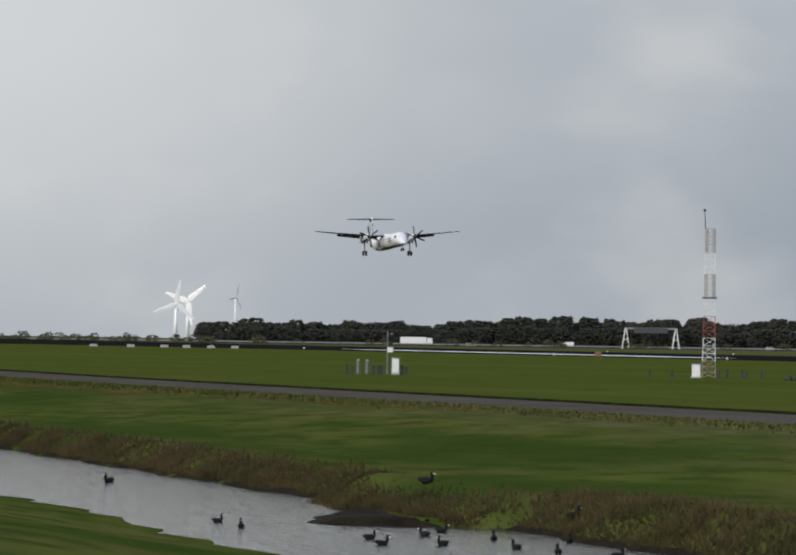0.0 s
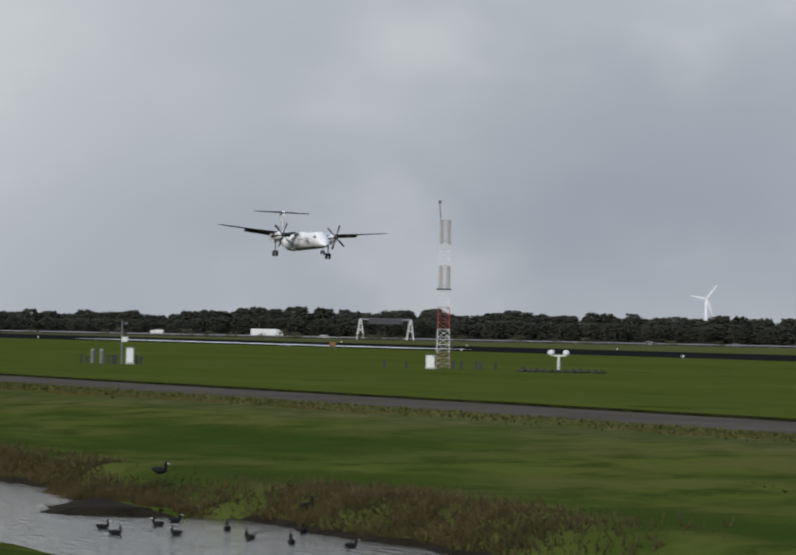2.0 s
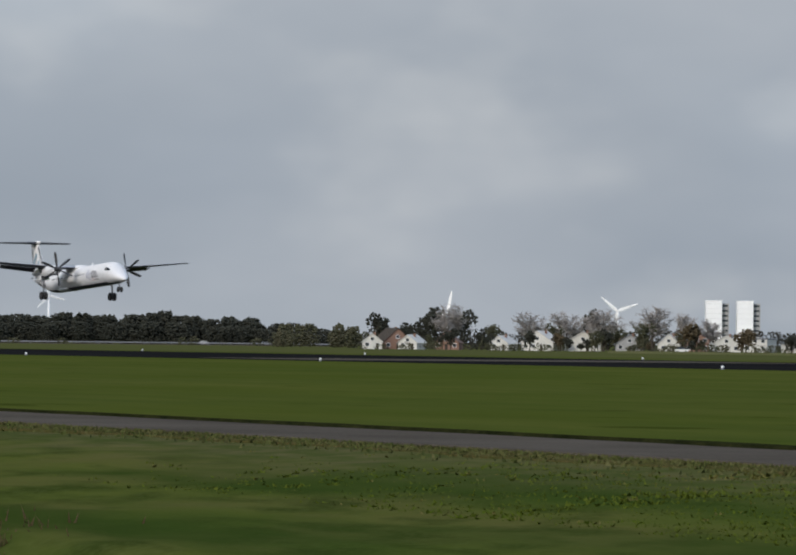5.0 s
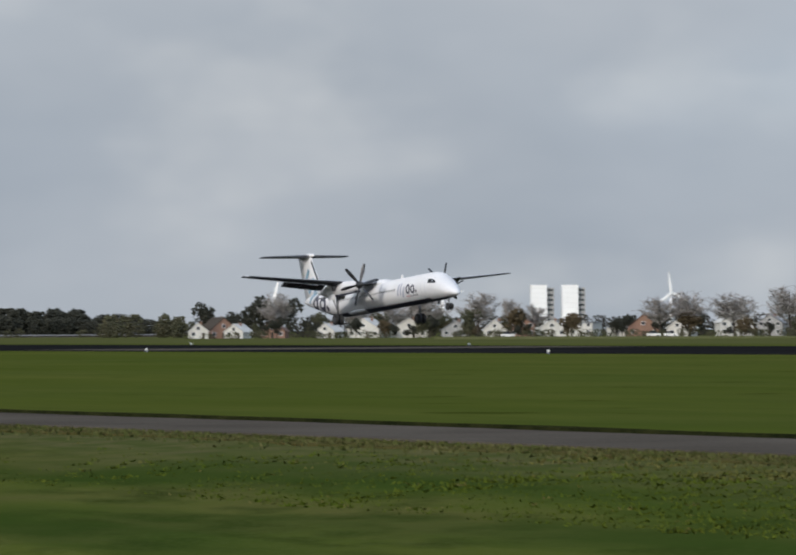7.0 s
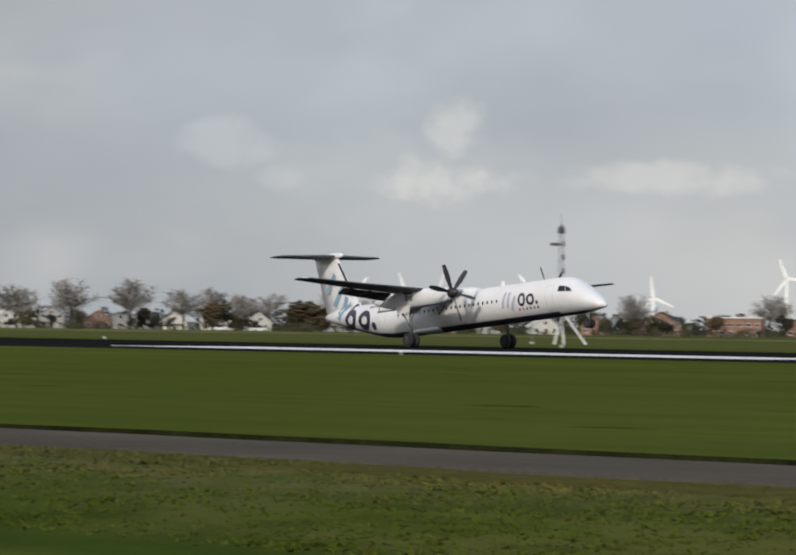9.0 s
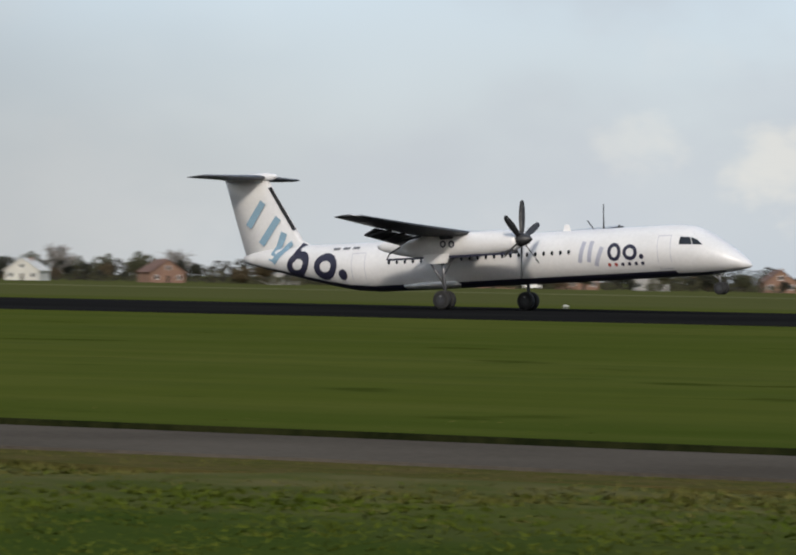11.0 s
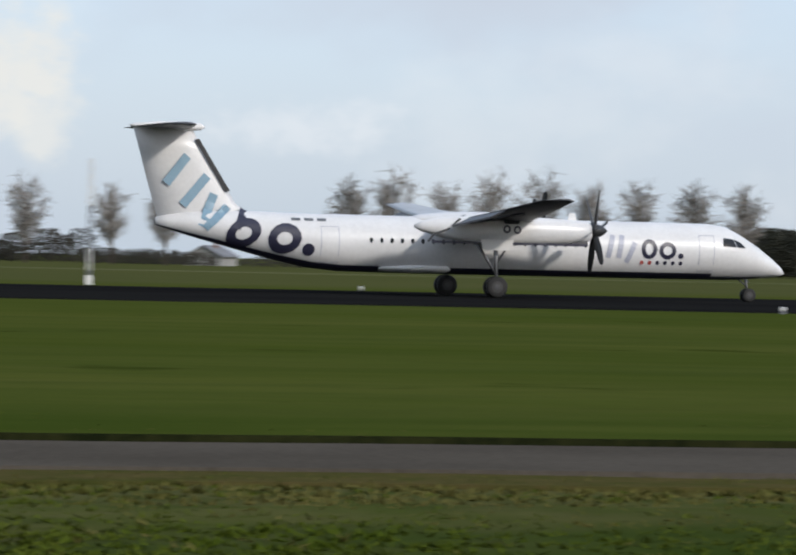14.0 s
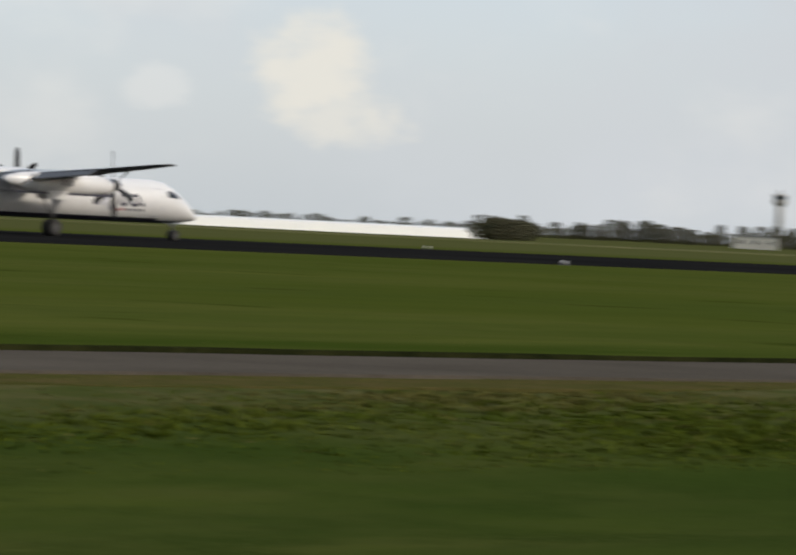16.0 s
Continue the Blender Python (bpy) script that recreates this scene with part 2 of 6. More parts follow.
brick_wall = material("brick_wall", (0.26, 0.15, 0.10), (0.19, 0.11, 0.08), 0.4, 3, 0.85)
pale_wall = material("pale_wall", (0.62, 0.60, 0.54), (0.52, 0.50, 0.45), 0.3, 3, 0.8)
roof_tile = material("roof_tile", (0.16, 0.085, 0.06), (0.11, 0.065, 0.05), 0.4, 3, 0.8)
roof_grey = material("roof_grey", (0.20, 0.20, 0.205), (0.14, 0.14, 0.145), 0.4, 3, 0.7)
roof_pale = material("roof_pale", (0.60, 0.58, 0.53), (0.48, 0.46, 0.42), 0.4, 3, 0.6)
window_glass = material("window_glass", (0.03, 0.035, 0.04), (0.05, 0.055, 0.06), 1, 3, 0.15)
silo_white = material("silo_white", (0.92, 0.91, 0.88), (0.85, 0.84, 0.81), 0.1, 1, 0.45)
concrete = material("concrete", (0.36, 0.35, 0.33), (0.27, 0.265, 0.25), 0.3, 3, 0.8)
# near-white base puts the glass's sun reflection into its colour
greenhouse_mat = material("greenhouse_glint_white", (0.93, 0.93, 0.91), (0.86, 0.87, 0.86), 0.08, 1, 0.25)


def grass_material():
    m = bpy.data.materials.new("meadow_grass")
    m.use_nodes = True
    t = m.node_tree
    b = t.nodes["Principled BSDF"]
    b.inputs["Roughness"].default_value = 0.9
    b.inputs["Specular IOR Level"].default_value = 0.0
    tc = t.nodes.new("ShaderNodeTexCoord")

    def noise_at(scale, stretch, detail=4):
        mp = t.nodes.new("ShaderNodeMapping")
        mp.inputs["Scale"].default_value = stretch
        t.links.new(tc.outputs["Object"], mp.inputs[0])
        n = t.nodes.new("ShaderNodeTexNoise")
        n.inputs["Scale"].default_value, n.inputs["Detail"].default_value = scale, detail
        t.links.new(mp.outputs[0], n.inputs["Vector"])
        return n.outputs[0]

    def ramp(v, lo, hi, a=0.0, c=1.0):
        n = t.nodes.new("ShaderNodeMapRange")
        t.links.new(v, n.inputs[0])
        for i, q in enumerate((lo, hi, a, c)):
            n.inputs[i + 1].default_value = q
        return n.outputs[0]

    def mix(f, a, c):
        n = t.nodes.new("ShaderNodeMix")
        n.data_type = "RGBA"
        t.links.new(f, n.inputs[0])
        for s, q in ((n.inputs[6], a), (n.inputs[7], c)):
            if isinstance(q, tuple):
                s.default_value = (*q, 1)
            else:
                t.links.new(q, s)
        return n.outputs[2]

    sep = t.nodes.new("ShaderNodeSeparateXYZ")
    t.links.new(tc.outputs["Object"], sep.inputs[0])
    rough = ramp(sep.outputs[1], 31.0, 40.0, 1.0, 0.22)

    def times(a, c):
        n = t.nodes.new("ShaderNodeMath")
        n.operation = "MULTIPLY"
        t.links.new(a, n.inputs[0])
        t.links.new(c, n.inputs[1])
        return n.outputs[0]

    col = mix(ramp(noise_at(0.05, (0.6, 1.0, 1)), 0.36, 0.64), (0.060, 0.077, 0.014), (0.082, 0.092, 0.019))
    col = mix(times(rough, ramp(noise_at(0.20, (0.45, 1.5, 1), 3), 0.42, 0.62, 0, 0.75)), col, (0.034, 0.056, 0.010))
    col = mix(times(rough, ramp(noise_at(0.42, (0.45, 1.0, 1), 5), 0.42, 0.66, 0, 0.7)), col, (0.092, 0.082, 0.028))
    col = mix(times(rough, ramp(noise_at(1.1, (0.5, 1.0, 1), 6), 0.46, 0.66, 0, 0.75)), col, (0.024, 0.036, 0.007))
    col = mix(times(rough, ramp(noise_at(9.0, (1, 1, 1), 3), 0.45, 0.75, 0, 0.5)), col, (0.078, 0.092, 0.026))
    band = times(rough, ramp(noise_at(0.30, (0.28, 1.0, 1), 4), 0.44, 0.60, 0, 0.8))
    col = mix(band, col, (0.030, 0.050, 0.009))
    # short mown sward: faint streaks, scattered darker patches, a lush strip beside the road
    mown = ramp(sep.outputs[1], 38.0, 41.0)
    col = mix(times(mown, ramp(noise_at(0.07, (0.7, 1.0, 1), 4), 0.40, 0.66, 0, 0.5)), col, (0.054, 0.070, 0.010))
    col = mix(times(mown, ramp(noise_at(0.28, (0.7, 0.8, 1), 4), 0.63, 0.70, 0, 0.75)), col, (0.030, 0.042, 0.007))
    lush = times(ramp(sep.outputs[1], 38.6, 40.2), ramp(sep.outputs[1], 43.0, 48.0, 1.0, 0.0))
    lush = times(lush, ramp(noise_at(0.22, (0.3, 1.0, 1), 4), 0.36, 0.58, 0, 0.8))
    col = mix(times(lush, ramp(sep.outputs[0], -60.0, -5.0)), col, (0.034, 0.054, 0.008))
    # cloud shadow painted as darker near grass towards +x, drier land beyond the runway
    col = mix(times(rough, ramp(sep.outputs[0], -20.0, 15.0, 0.0, 0.5)), col, (0.026, 0.042, 0.008))
    col = mix(ramp(sep.outputs[1], 222.0, 260.0, 0.0, 0.5), col, (0.090, 0.086, 0.040))
    # short dry growth on the shoulder beside the road
    wander = t.nodes.new("ShaderNodeMath")
    wander.operation = "MULTIPLY_ADD"
    t.links.new(noise_at(0.3, (0.5, 0.7, 1), 5), wander.inputs[0])
    wander.inputs[1].default_value = 6.0
    t.links.new(sep.outputs[1], wander.inputs[2])
    shoulder = times(ramp(wander.outputs[0], 30.0, 33.5, 0.0, 0.75), ramp(sep.outputs[1], 34.0, 38.0, 1.0, 0.0))
    col = mix(shoulder, col, mix(ramp(noise_at(1.6, (0.6, 1.0, 1), 5), 0.40, 0.64), (0.060, 0.070, 0.022), (0.105, 0.094, 0.042)))
    t.links.new(col, b.inputs["Base Color"])
    bp = t.nodes.new("ShaderNodeBump")
    bp.inputs["Strength"].default_value, bp.inputs["Distance"].default_value = 0.3, 0.12
    t.links.new(noise_at(2.2, (1, 1, 1), 5), bp.inputs["Height"])
    t.links.new(bp.outputs[0], b.inputs["Normal"])
    return m


def water_material():
    m = bpy.data.materials.new("ditch_water")
    m.use_nodes = True
    t = m.node_tree
    b = t.nodes["Principled BSDF"]
    b.inputs["Base Color"].default_value = (0.045, 0.047, 0.045, 1)
    b.inputs["Roughness"].default_value = 0.05
    b.inputs["Specular IOR Level"].default_value = 0.9
    tc = t.nodes.new("ShaderNodeTexCoord")
    mp = t.nodes.new("ShaderNodeMapping")
    mp.inputs["Scale"].default_value = (0.5, 2.6, 1)
    t.links.new(tc.outputs["Object"], mp.inputs[0])
    n = t.nodes.new("ShaderNodeTexNoise")
    n.inputs["Scale"].default_value, n.inputs["Detail"].default_value = 3.0, 5
    t.links.new(mp.outputs[0], n.inputs["Vector"])
    bp = t.nodes.new("ShaderNodeBump")
    bp.inputs["Strength"].default_value, bp.inputs["Distance"].default_value = 1.0, 0.06
    t.links.new(n.outputs[0], bp.inputs["Height"])
    t.links.new(bp.outputs[0], b.inputs["Normal"])
    return m


grass = grass_material()
water_mat = water_material()


# ---- mesh helpers ----
class Mesh:
    """Collects vertices and faces of one mesh."""

    def __init__(self):
        self.v, self.f, self.m = [], [], []

    def add(self, verts, faces, slot=0):
        n = len(self.v)
        self.v.extend(tuple(p) for p in verts)
        self.f.extend(tuple(i + n for i in face) for face in faces)
        self.m.extend([slot] * len(faces))
        return self

    def box(self, c, size, slot=0, turn=0.0, taper=1.0):
        x, y, z = (s / 2 for s in size)
        cs, sn = math.cos(turn), math.sin(turn)
        pts = []
        for dz, k in ((-z, 1.0), (z, taper)):
            for dx, dy in ((-x, -y), (x, -y), (x, y), (-x, y)):
                dx, dy = dx * k, dy * k
                pts.append((c[0] + dx * cs - dy * sn, c[1] + dx * sn + dy * cs, c[2] + dz))
        return self.add(pts, [(3, 2, 1, 0), (4, 5, 6, 7), (0, 1, 5, 4), (1, 2, 6, 5), (2, 3, 7, 6), (3, 0, 4, 7)], slot)

    def rod(self, a, b, ra, rb=None, sides=6, slot=0, caps=True):
        a, b = Vector(a), Vector(b)
        rb = ra if rb is None else rb
        d = (b - a).normalized()
        u = d.orthogonal().normalized()
        w = d.cross(u)
        pts = []
        for p, r in ((a, ra), (b, rb)):
            for i in range(sides):
                k = 2 * math.pi * i / sides
                pts.append(p + (u * math.cos(k) + w * math.sin(k)) * r)
        faces = [(i, (i + 1) % sides, sides + (i + 1) % sides, sides + i) for i in range(sides)]
        if caps:
            faces += [tuple(reversed(range(sides))), tuple(range(sides, 2 * sides))]
        return self.add(pts, faces, slot)

    def lathe(self, rings, axis="x", sides=16, slot=0, centre=(0, 0, 0)):
        """Rings of (along, radius) turned round an axis."""
        pts = []
        for a, r in rings:
            for i in range(sides):
                k = 2 * math.pi * i / sides
                c, s = r * math.cos(k), r * math.sin(k)
                p = {"x": (a, c, s), "y": (c, a, s), "z": (c, s, a)}[axis]
                pts.append((p[0] + centre[0], p[1] + centre[1], p[2] + centre[2]))
        faces = []
        for j in range(len(rings) - 1):
            for i in range(sides):
                k = (i + 1) % sides
                faces.append((j * sides + i, j * sides + k, (j + 1) * sides + k, (j + 1) * sides + i))
        faces += [tuple(range(sides)), tuple(range((len(rings) - 1) * sides, len(rings) * sides))]
        return self.add(pts, faces, slot)

    def clump(self, c, size, rnd, slot=0):
        """A ragged leaf clump: a squashed octahedron with uneven corners."""
        k = [rnd.uniform(0.6, 1.25) * size for _ in range(6)]
        t = rnd.uniform(0, 1.5)
        cs, sn = math.cos(t), math.sin(t)
        q = [(k[0], 0, 0), (-k[1], 0, 0), (0, k[2], 0), (0, -k[3], 0), (0, 0, k[4] * 0.8), (0, 0, -k[5] * 0.7)]
        pts = [(c[0] + a * cs - b * sn, c[1] + a * sn + b * cs, c[2] + z) for a, b, z in q]
        return self.add(pts, [(0, 2, 4), (2, 1, 4), (1, 3, 4), (3, 0, 4), (2, 0, 5), (1, 2, 5), (3, 1, 5), (0, 3, 5)], slot)

    def mesh(self, name, mats, smooth=False, fix=True):
        me = bpy.data.meshes.new(name)
        me.from_pydata(self.v, [], self.f)
        for m in (mats if isinstance(mats, (list, tuple)) else [mats]):
            me.materials.append(m)
        if any(self.m):
            me.polygons.foreach_set("material_index", self.m)
        if smooth:
            me.polygons.foreach_set("use_smooth", [True] * len(me.polygons))
        if fix and len(self.v) < 20000:
            bm = bmesh.new()
            bm.from_mesh(me)
            bmesh.ops.recalc_face_normals(bm, faces=bm.faces)
            bm.to_mesh(me)
            bm.free()
        me.update()
        return me


def part(name, mesh, mats, parent=None, label="", smooth=False):
    """One mesh object, under a thing or a part when a parent is given."""
    ob = new(name, mesh.mesh(name, mats, smooth))
    if parent is not None:
        ob.parent = parent
    return tagged(ob, label)


def place(azimuth, distance, z=0.0):
    """A spot on the plan by its bearing from the viewer and its distance."""
    a = radians(azimuth)
    return Vector((distance * math.sin(a), distance * math.cos(a), z))


def step(v, lo, hi):
    k = min(1.0, max(0.0, (v - lo) / (hi - lo)))
    return k * k * (3 - 2 * k)


def bank_line(x):
    """y of the foot of the ditch's far bank."""
    return 19.15 + 0.12 * math.sin(x * 0.9) + 0.08 * math.sin(x * 2.3 + 1)


def far_bank(x):
    """y of the far waterline of the ditch; a low mud spit juts out to about x = -64."""
    return bank_line(x) - 3.0 * min(1.0, max(0.0, (x + 73.0) / 8.6)) * (1 - step(x, -63.7, -61.9))


def near_bank(x):
    return 14.6 + 0.25 * math.sin(x * 0.35) + 0.12 * math.sin(x * 1.7)


WATER_Z = -1.2


def ground_z(x, y):
    """Height of the land: level airfield, ditch near the viewer, polder falling slightly away."""
    r = math.hypot(x, y)
    z = -1.7 * step(r, 420, 1700)
    if y < 33:
        f, n = far_bank(x), near_bank(x)
        if y >= f:
            g = bank_line(x)
            z += -0.62 * (1 - step(y, g + 1.0, 32.0)) - 0.43 * (1 - step(y, g - 0.8, g + 1.1)) - 0.29 * (1 - step(y, f - 0.1, f + 1.3))
        elif y > n:
            z += -1.34 - 0.35 * math.sin(math.pi * (y - n) / (f - n))
        else:
            z += -1.26 * min(1.0, max(0.0, (y - 5.0) / (n - 5.0)))
    return z


# ---- ground, road, runway, water ----
def build_ground():
    def axis(stops):
        out = []
        for a, b, s in stops:
            n = max(1, round((b - a) / s))
            out += [a + (b - a) * i / n for i in range(n)]
        return out + [stops[-1][1]]

    xs = axis([(-4900, -1500, 340), (-1500, -400, 110), (-400, -130, 30), (-130, -100, 1.5), (-100, -40, 0.55), (-40, 0, 2.0), (0, 60, 5), (60, 400, 34), (400, 1500, 110), (1500, 4900, 340)])
    ys = axis([(-300, 0, 60), (0, 12, 2), (12, 16, 0.4), (16, 23, 0.3), (23, 36, 1.6), (36, 150, 19), (150, 420, 45), (420, 1800, 138), (1800, 4900, 310)])
    m = Mesh()
    for y in ys:
        for x in xs:
            rough = 0.05 * noise.noise((x * 0.5, y * 0.5, 0)) if -140 < x < 60 and 8 < y < 32 else 0.0
            m.v.append((x, y, ground_z(x, y) - 0.05 + rough))
    w = len(xs)
    for j in range(len(ys) - 1):
        for i in range(w - 1):
            m.f.append((j * w + i, j * w + i + 1, (j + 1) * w + i + 1, (j + 1) * w + i))
    ob = part("ground", m, [grass], smooth=True)
    tagged(ob, "level mown green airfield grass with dry patches", "grass field", kind="structure")


def strip(name, x0, x1, y0, y1, z0, z1, mats, label, category, wobble=0.0, bend=None, step_x=8.0):
    """A long slab along x with slightly uneven edges."""
    m = Mesh()
    n = max(1, int((x1 - x0) / step_x))
    rows = []
    for i in range(n + 1):
        x = x0 + (x1 - x0) * i / n
        b = bend(x) if bend else 0.0
        a = y0 + b + wobble * noise.noise((x * 0.21, y0, 0))
        c = y1 + b + wobble * noise.noise((x * 0.21, y1, 7))
        rows.append([(x, a, z0), (x, a, z1), (x, c, z1), (x, c, z0)])
    for r in rows:
        m.v.extend(r)
    for i in range(n):
        for k in range(3):
            m.f.append((i * 4 + k, i * 4 + k + 1, i * 4 + k + 5, i * 4 + k + 4))
    m.f.append((0, 1, 2, 3))
    m.f.append((n * 4 + 3, n * 4 + 2, n * 4 + 1, n * 4))
    ob = part(name, m, mats)
    return tagged(ob, label, category, kind="structure")


def road_bend(x):
    return -3.6 * step(-x, 62, 170)


build_ground()
water = part("water", Mesh().add([(-420, 11, WATER_Z), (200, 11, WATER_Z), (200, 24, WATER_Z), (-420, 24, WATER_Z)], [(0, 1, 2, 3)]), [water_mat])
tagged(water, "grey rippled ditch water reflecting the sky", "water", kind="structure")
road = strip("road", -900, 500, 33.15, 37.7, -0.3, 0.0, [road_tar], "grey tarmac perimeter road through the grass", "road", 0.16, road_bend, 1.5)
# raised grass lip; its shadow line is put into the dark colour
strip("road_verge", -900, 500, 37.72, 38.0, -0.3, 0.06, [lip_shade], "raised grass lip along the perimeter road, darkened as shade", "verge", 0.30, road_bend, 0.5)
strip("dry_verge", -900, 500, 31.3, 33.1, -0.5, -0.03, [verge_dry], "strip of dry brown grass along the perimeter road", "verge", 0.7, road_bend, 0.9)
# band of field beyond the runway, painted paler as haze
strip("hazed_strip", -700, 1400, 420, 440, -0.6, -0.02, [hazed_grass], "strip of grass beyond the runway, paled as haze", "grass strip", 0.3)
runway = strip("runway", -1500, 2200, 152.8, 214, -0.4, 0.0, [asphalt], "dark asphalt runway with white markings", "runway", 0.12)


def marking(x0, x1, y0, y1):
    m = Mesh().box(((x0 + x1) / 2, (y0 + y1) / 2, 0.008), (x1 - x0, y1 - y0, 0.016))
    part("marking", m, [line_white], runway)


for a, b, c, d in ((-222, -163, 163, 174), (-600, -455, 160, 168), (-62, -41, 179, 182), (89, 111, 181.6, 182.7)):
    marking(a, b, c, d)
for x, y, pts in ((-0.45, 35.2, ((-0.28, 0.25), (0.02, 0.05), (-0.1, -0.15), (0.2, -0.35), (0.26, -0.1))), (0.56, 35.4, ((-0.05, 0.0), (0.05, 0.05))), (3.93, 35.3, ((-0.16, 0.3), (0.05, 0.0), (0.12, -0.2)))):
    m = Mesh()
    for (ax, ay), (bx, by) in zip(pts, pts[1:]):
        m.rod((x + 0.65 * ax, y + 0.65 * ay, 0.001), (x + 0.65 * bx, y + 0.65 * by, 0.001), 0.012, 0.012, 4)
    part("chalk_mark", m, [line_white], road, "white sprayed mark on the tarmac")
part("worn_patch", Mesh().box((-318, 181, 0.006), (24, 48, 0.012)), [road_tar], runway, "greyer worn asphalt patch")


# ---- the airliner ----
# fuselage stations: x, centre height, half width, half height (ground at the main wheels is 0, nose towards +x)
STATIONS = [(15.75, 1.42, 0.04, 0.04), (15.55, 1.50, 0.30, 0.22), (15.1, 1.66, 0.58, 0.44), (14.4, 1.88, 0.85, 0.74), (13.7, 2.07, 1.06, 0.99),
            (13.2, 2.20, 1.17, 1.15), (12.6, 2.32, 1.26, 1.29), (11.8, 2.38, 1.34, 1.35), (10.0, 2.38, 1.345, 1.36), (6.0, 2.38, 1.345, 1.36),
            (2.0, 2.38, 1.345, 1.36), (-3.0, 2.38, 1.345, 1.36), (-6.5, 2.40, 1.345, 1.35), (-8.0, 2.47, 1.31, 1.28), (-9.5, 2.64, 1.20, 1.14),
            (-11.0, 2.84, 1.02, 0.97), (-12.5, 3.02, 0.78, 0.76), (-13.8, 3.14, 0.52, 0.54), (-14.7, 3.20, 0.30, 0.34), (-15.3, 3.22, 0.14, 0.18)]


def fuselage_at(x):
    for (x1, *a), (x0, *b) in zip(STATIONS, STATIONS[1:]):
        if x0 <= x <= x1:
            k = (x1 - x) / (x1 - x0)
            return [p + (q - p) * k for p, q in zip(a, b)]
    return list(STATIONS[0][1:])


def hull_y(x, z, out=0.012):
    """y of the starboard hull (towards the viewer) at x, z."""
    zc, ry, rz = fuselage_at(x)
    k = max(-0.98, min(0.98, (z - zc) / rz))
    return -(ry * math.sqrt(1 - k * k) + out)


def decal(shape, surface, n=2):
    """A thin painted panel: a polygon in (x, z), fanned in fine quads onto a surface y(x, z)."""
    m = Mesh()
    for quad in shape:
        (a, b, c, d) = [Vector(p) for p in quad]
        grid = []
        for j in range(n + 1):
            for i in range(n + 1):
                u, v = i / n, j / n
                p = (a * (1 - u) + b * u) * (1 - v) + (d * (1 - u) + c * u) * v
                grid.append((p.x, surface(p.x, p.y), p.y))
        faces = [(j * (n + 1) + i, j * (n + 1) + i + 1, (j + 1) * (n + 1) + i + 1, (j + 1) * (n + 1) + i) for j in range(n) for i in range(n)]
        m.add(grid, faces)
    return m


def bar2(a, b, w):
    """A straight bar in the (x, z) plane as one quad."""
    a, b = Vector(a), Vector(b)
    d = (b - a).normalized() * w / 2
    s = Vector((-d.y, d.x))
    return [(a - d + s), (b + d + s), (b + d - s), (a - d - s)]


def bars(points, w):
    return [bar2(p, q, w) for p, q in zip(points, points[1:])]


def ring2(c, rx, rz, w, start=0, end=360, slant=0.0, n=14):
    """An upright oval ring (or part of it) as quads."""
    out = []
    for i in range(n):
        k0, k1 = (radians(start + (end - start) * (i + q) / n) for q in (0, 1))

        def at(k, grow):
            x, z = (rx + grow) * math.cos(k), (rz + grow) * math.sin(k)
            return Vector((c[0] + x + slant * z, c[1] + z))
        out.append([at(k0, w / 2), at(k1, w / 2), at(k1, -w / 2), at(k0, -w / 2)])
    return out


def airfoil(chord, thick):
    """Closed section in (x, z): leading edge at 0, trailing edge at -chord."""
    top = [(0, 0), (-0.03, 0.38), (-0.12, 0.75), (-0.3, 1.0), (-0.55, 0.8), (-0.8, 0.38), (-1.0, 0.03)]
    low = [(-0.8, -0.18), (-0.55, -0.38), (-0.3, -0.5), (-0.12, -0.42), (-0.03, -0.22)]
    return [(x * chord, z * thick / 1.5) for x, z in top + low]


def wing_panel(m, sections, slot=0):
    """Sections: (y, x of the leading edge, z, chord, thickness)."""
    k = len(airfoil(1, 1))
    pts = []
    for y, x, z, c, t in sections:
        pts += [(x + a, y, z + b) for a, b in airfoil(c, t)]
    faces = []
    for j in range(len(sections) - 1):
        for i in range(k):
            faces.append((j * k + i, j * k + (i + 1) % k, (j + 1) * k + (i + 1) % k, (j + 1) * k + i))
    faces += [tuple(range(k)), tuple(range((len(sections) - 1) * k, len(sections) * k))]
    m.add(pts, faces, slot)


WING_UP = -1


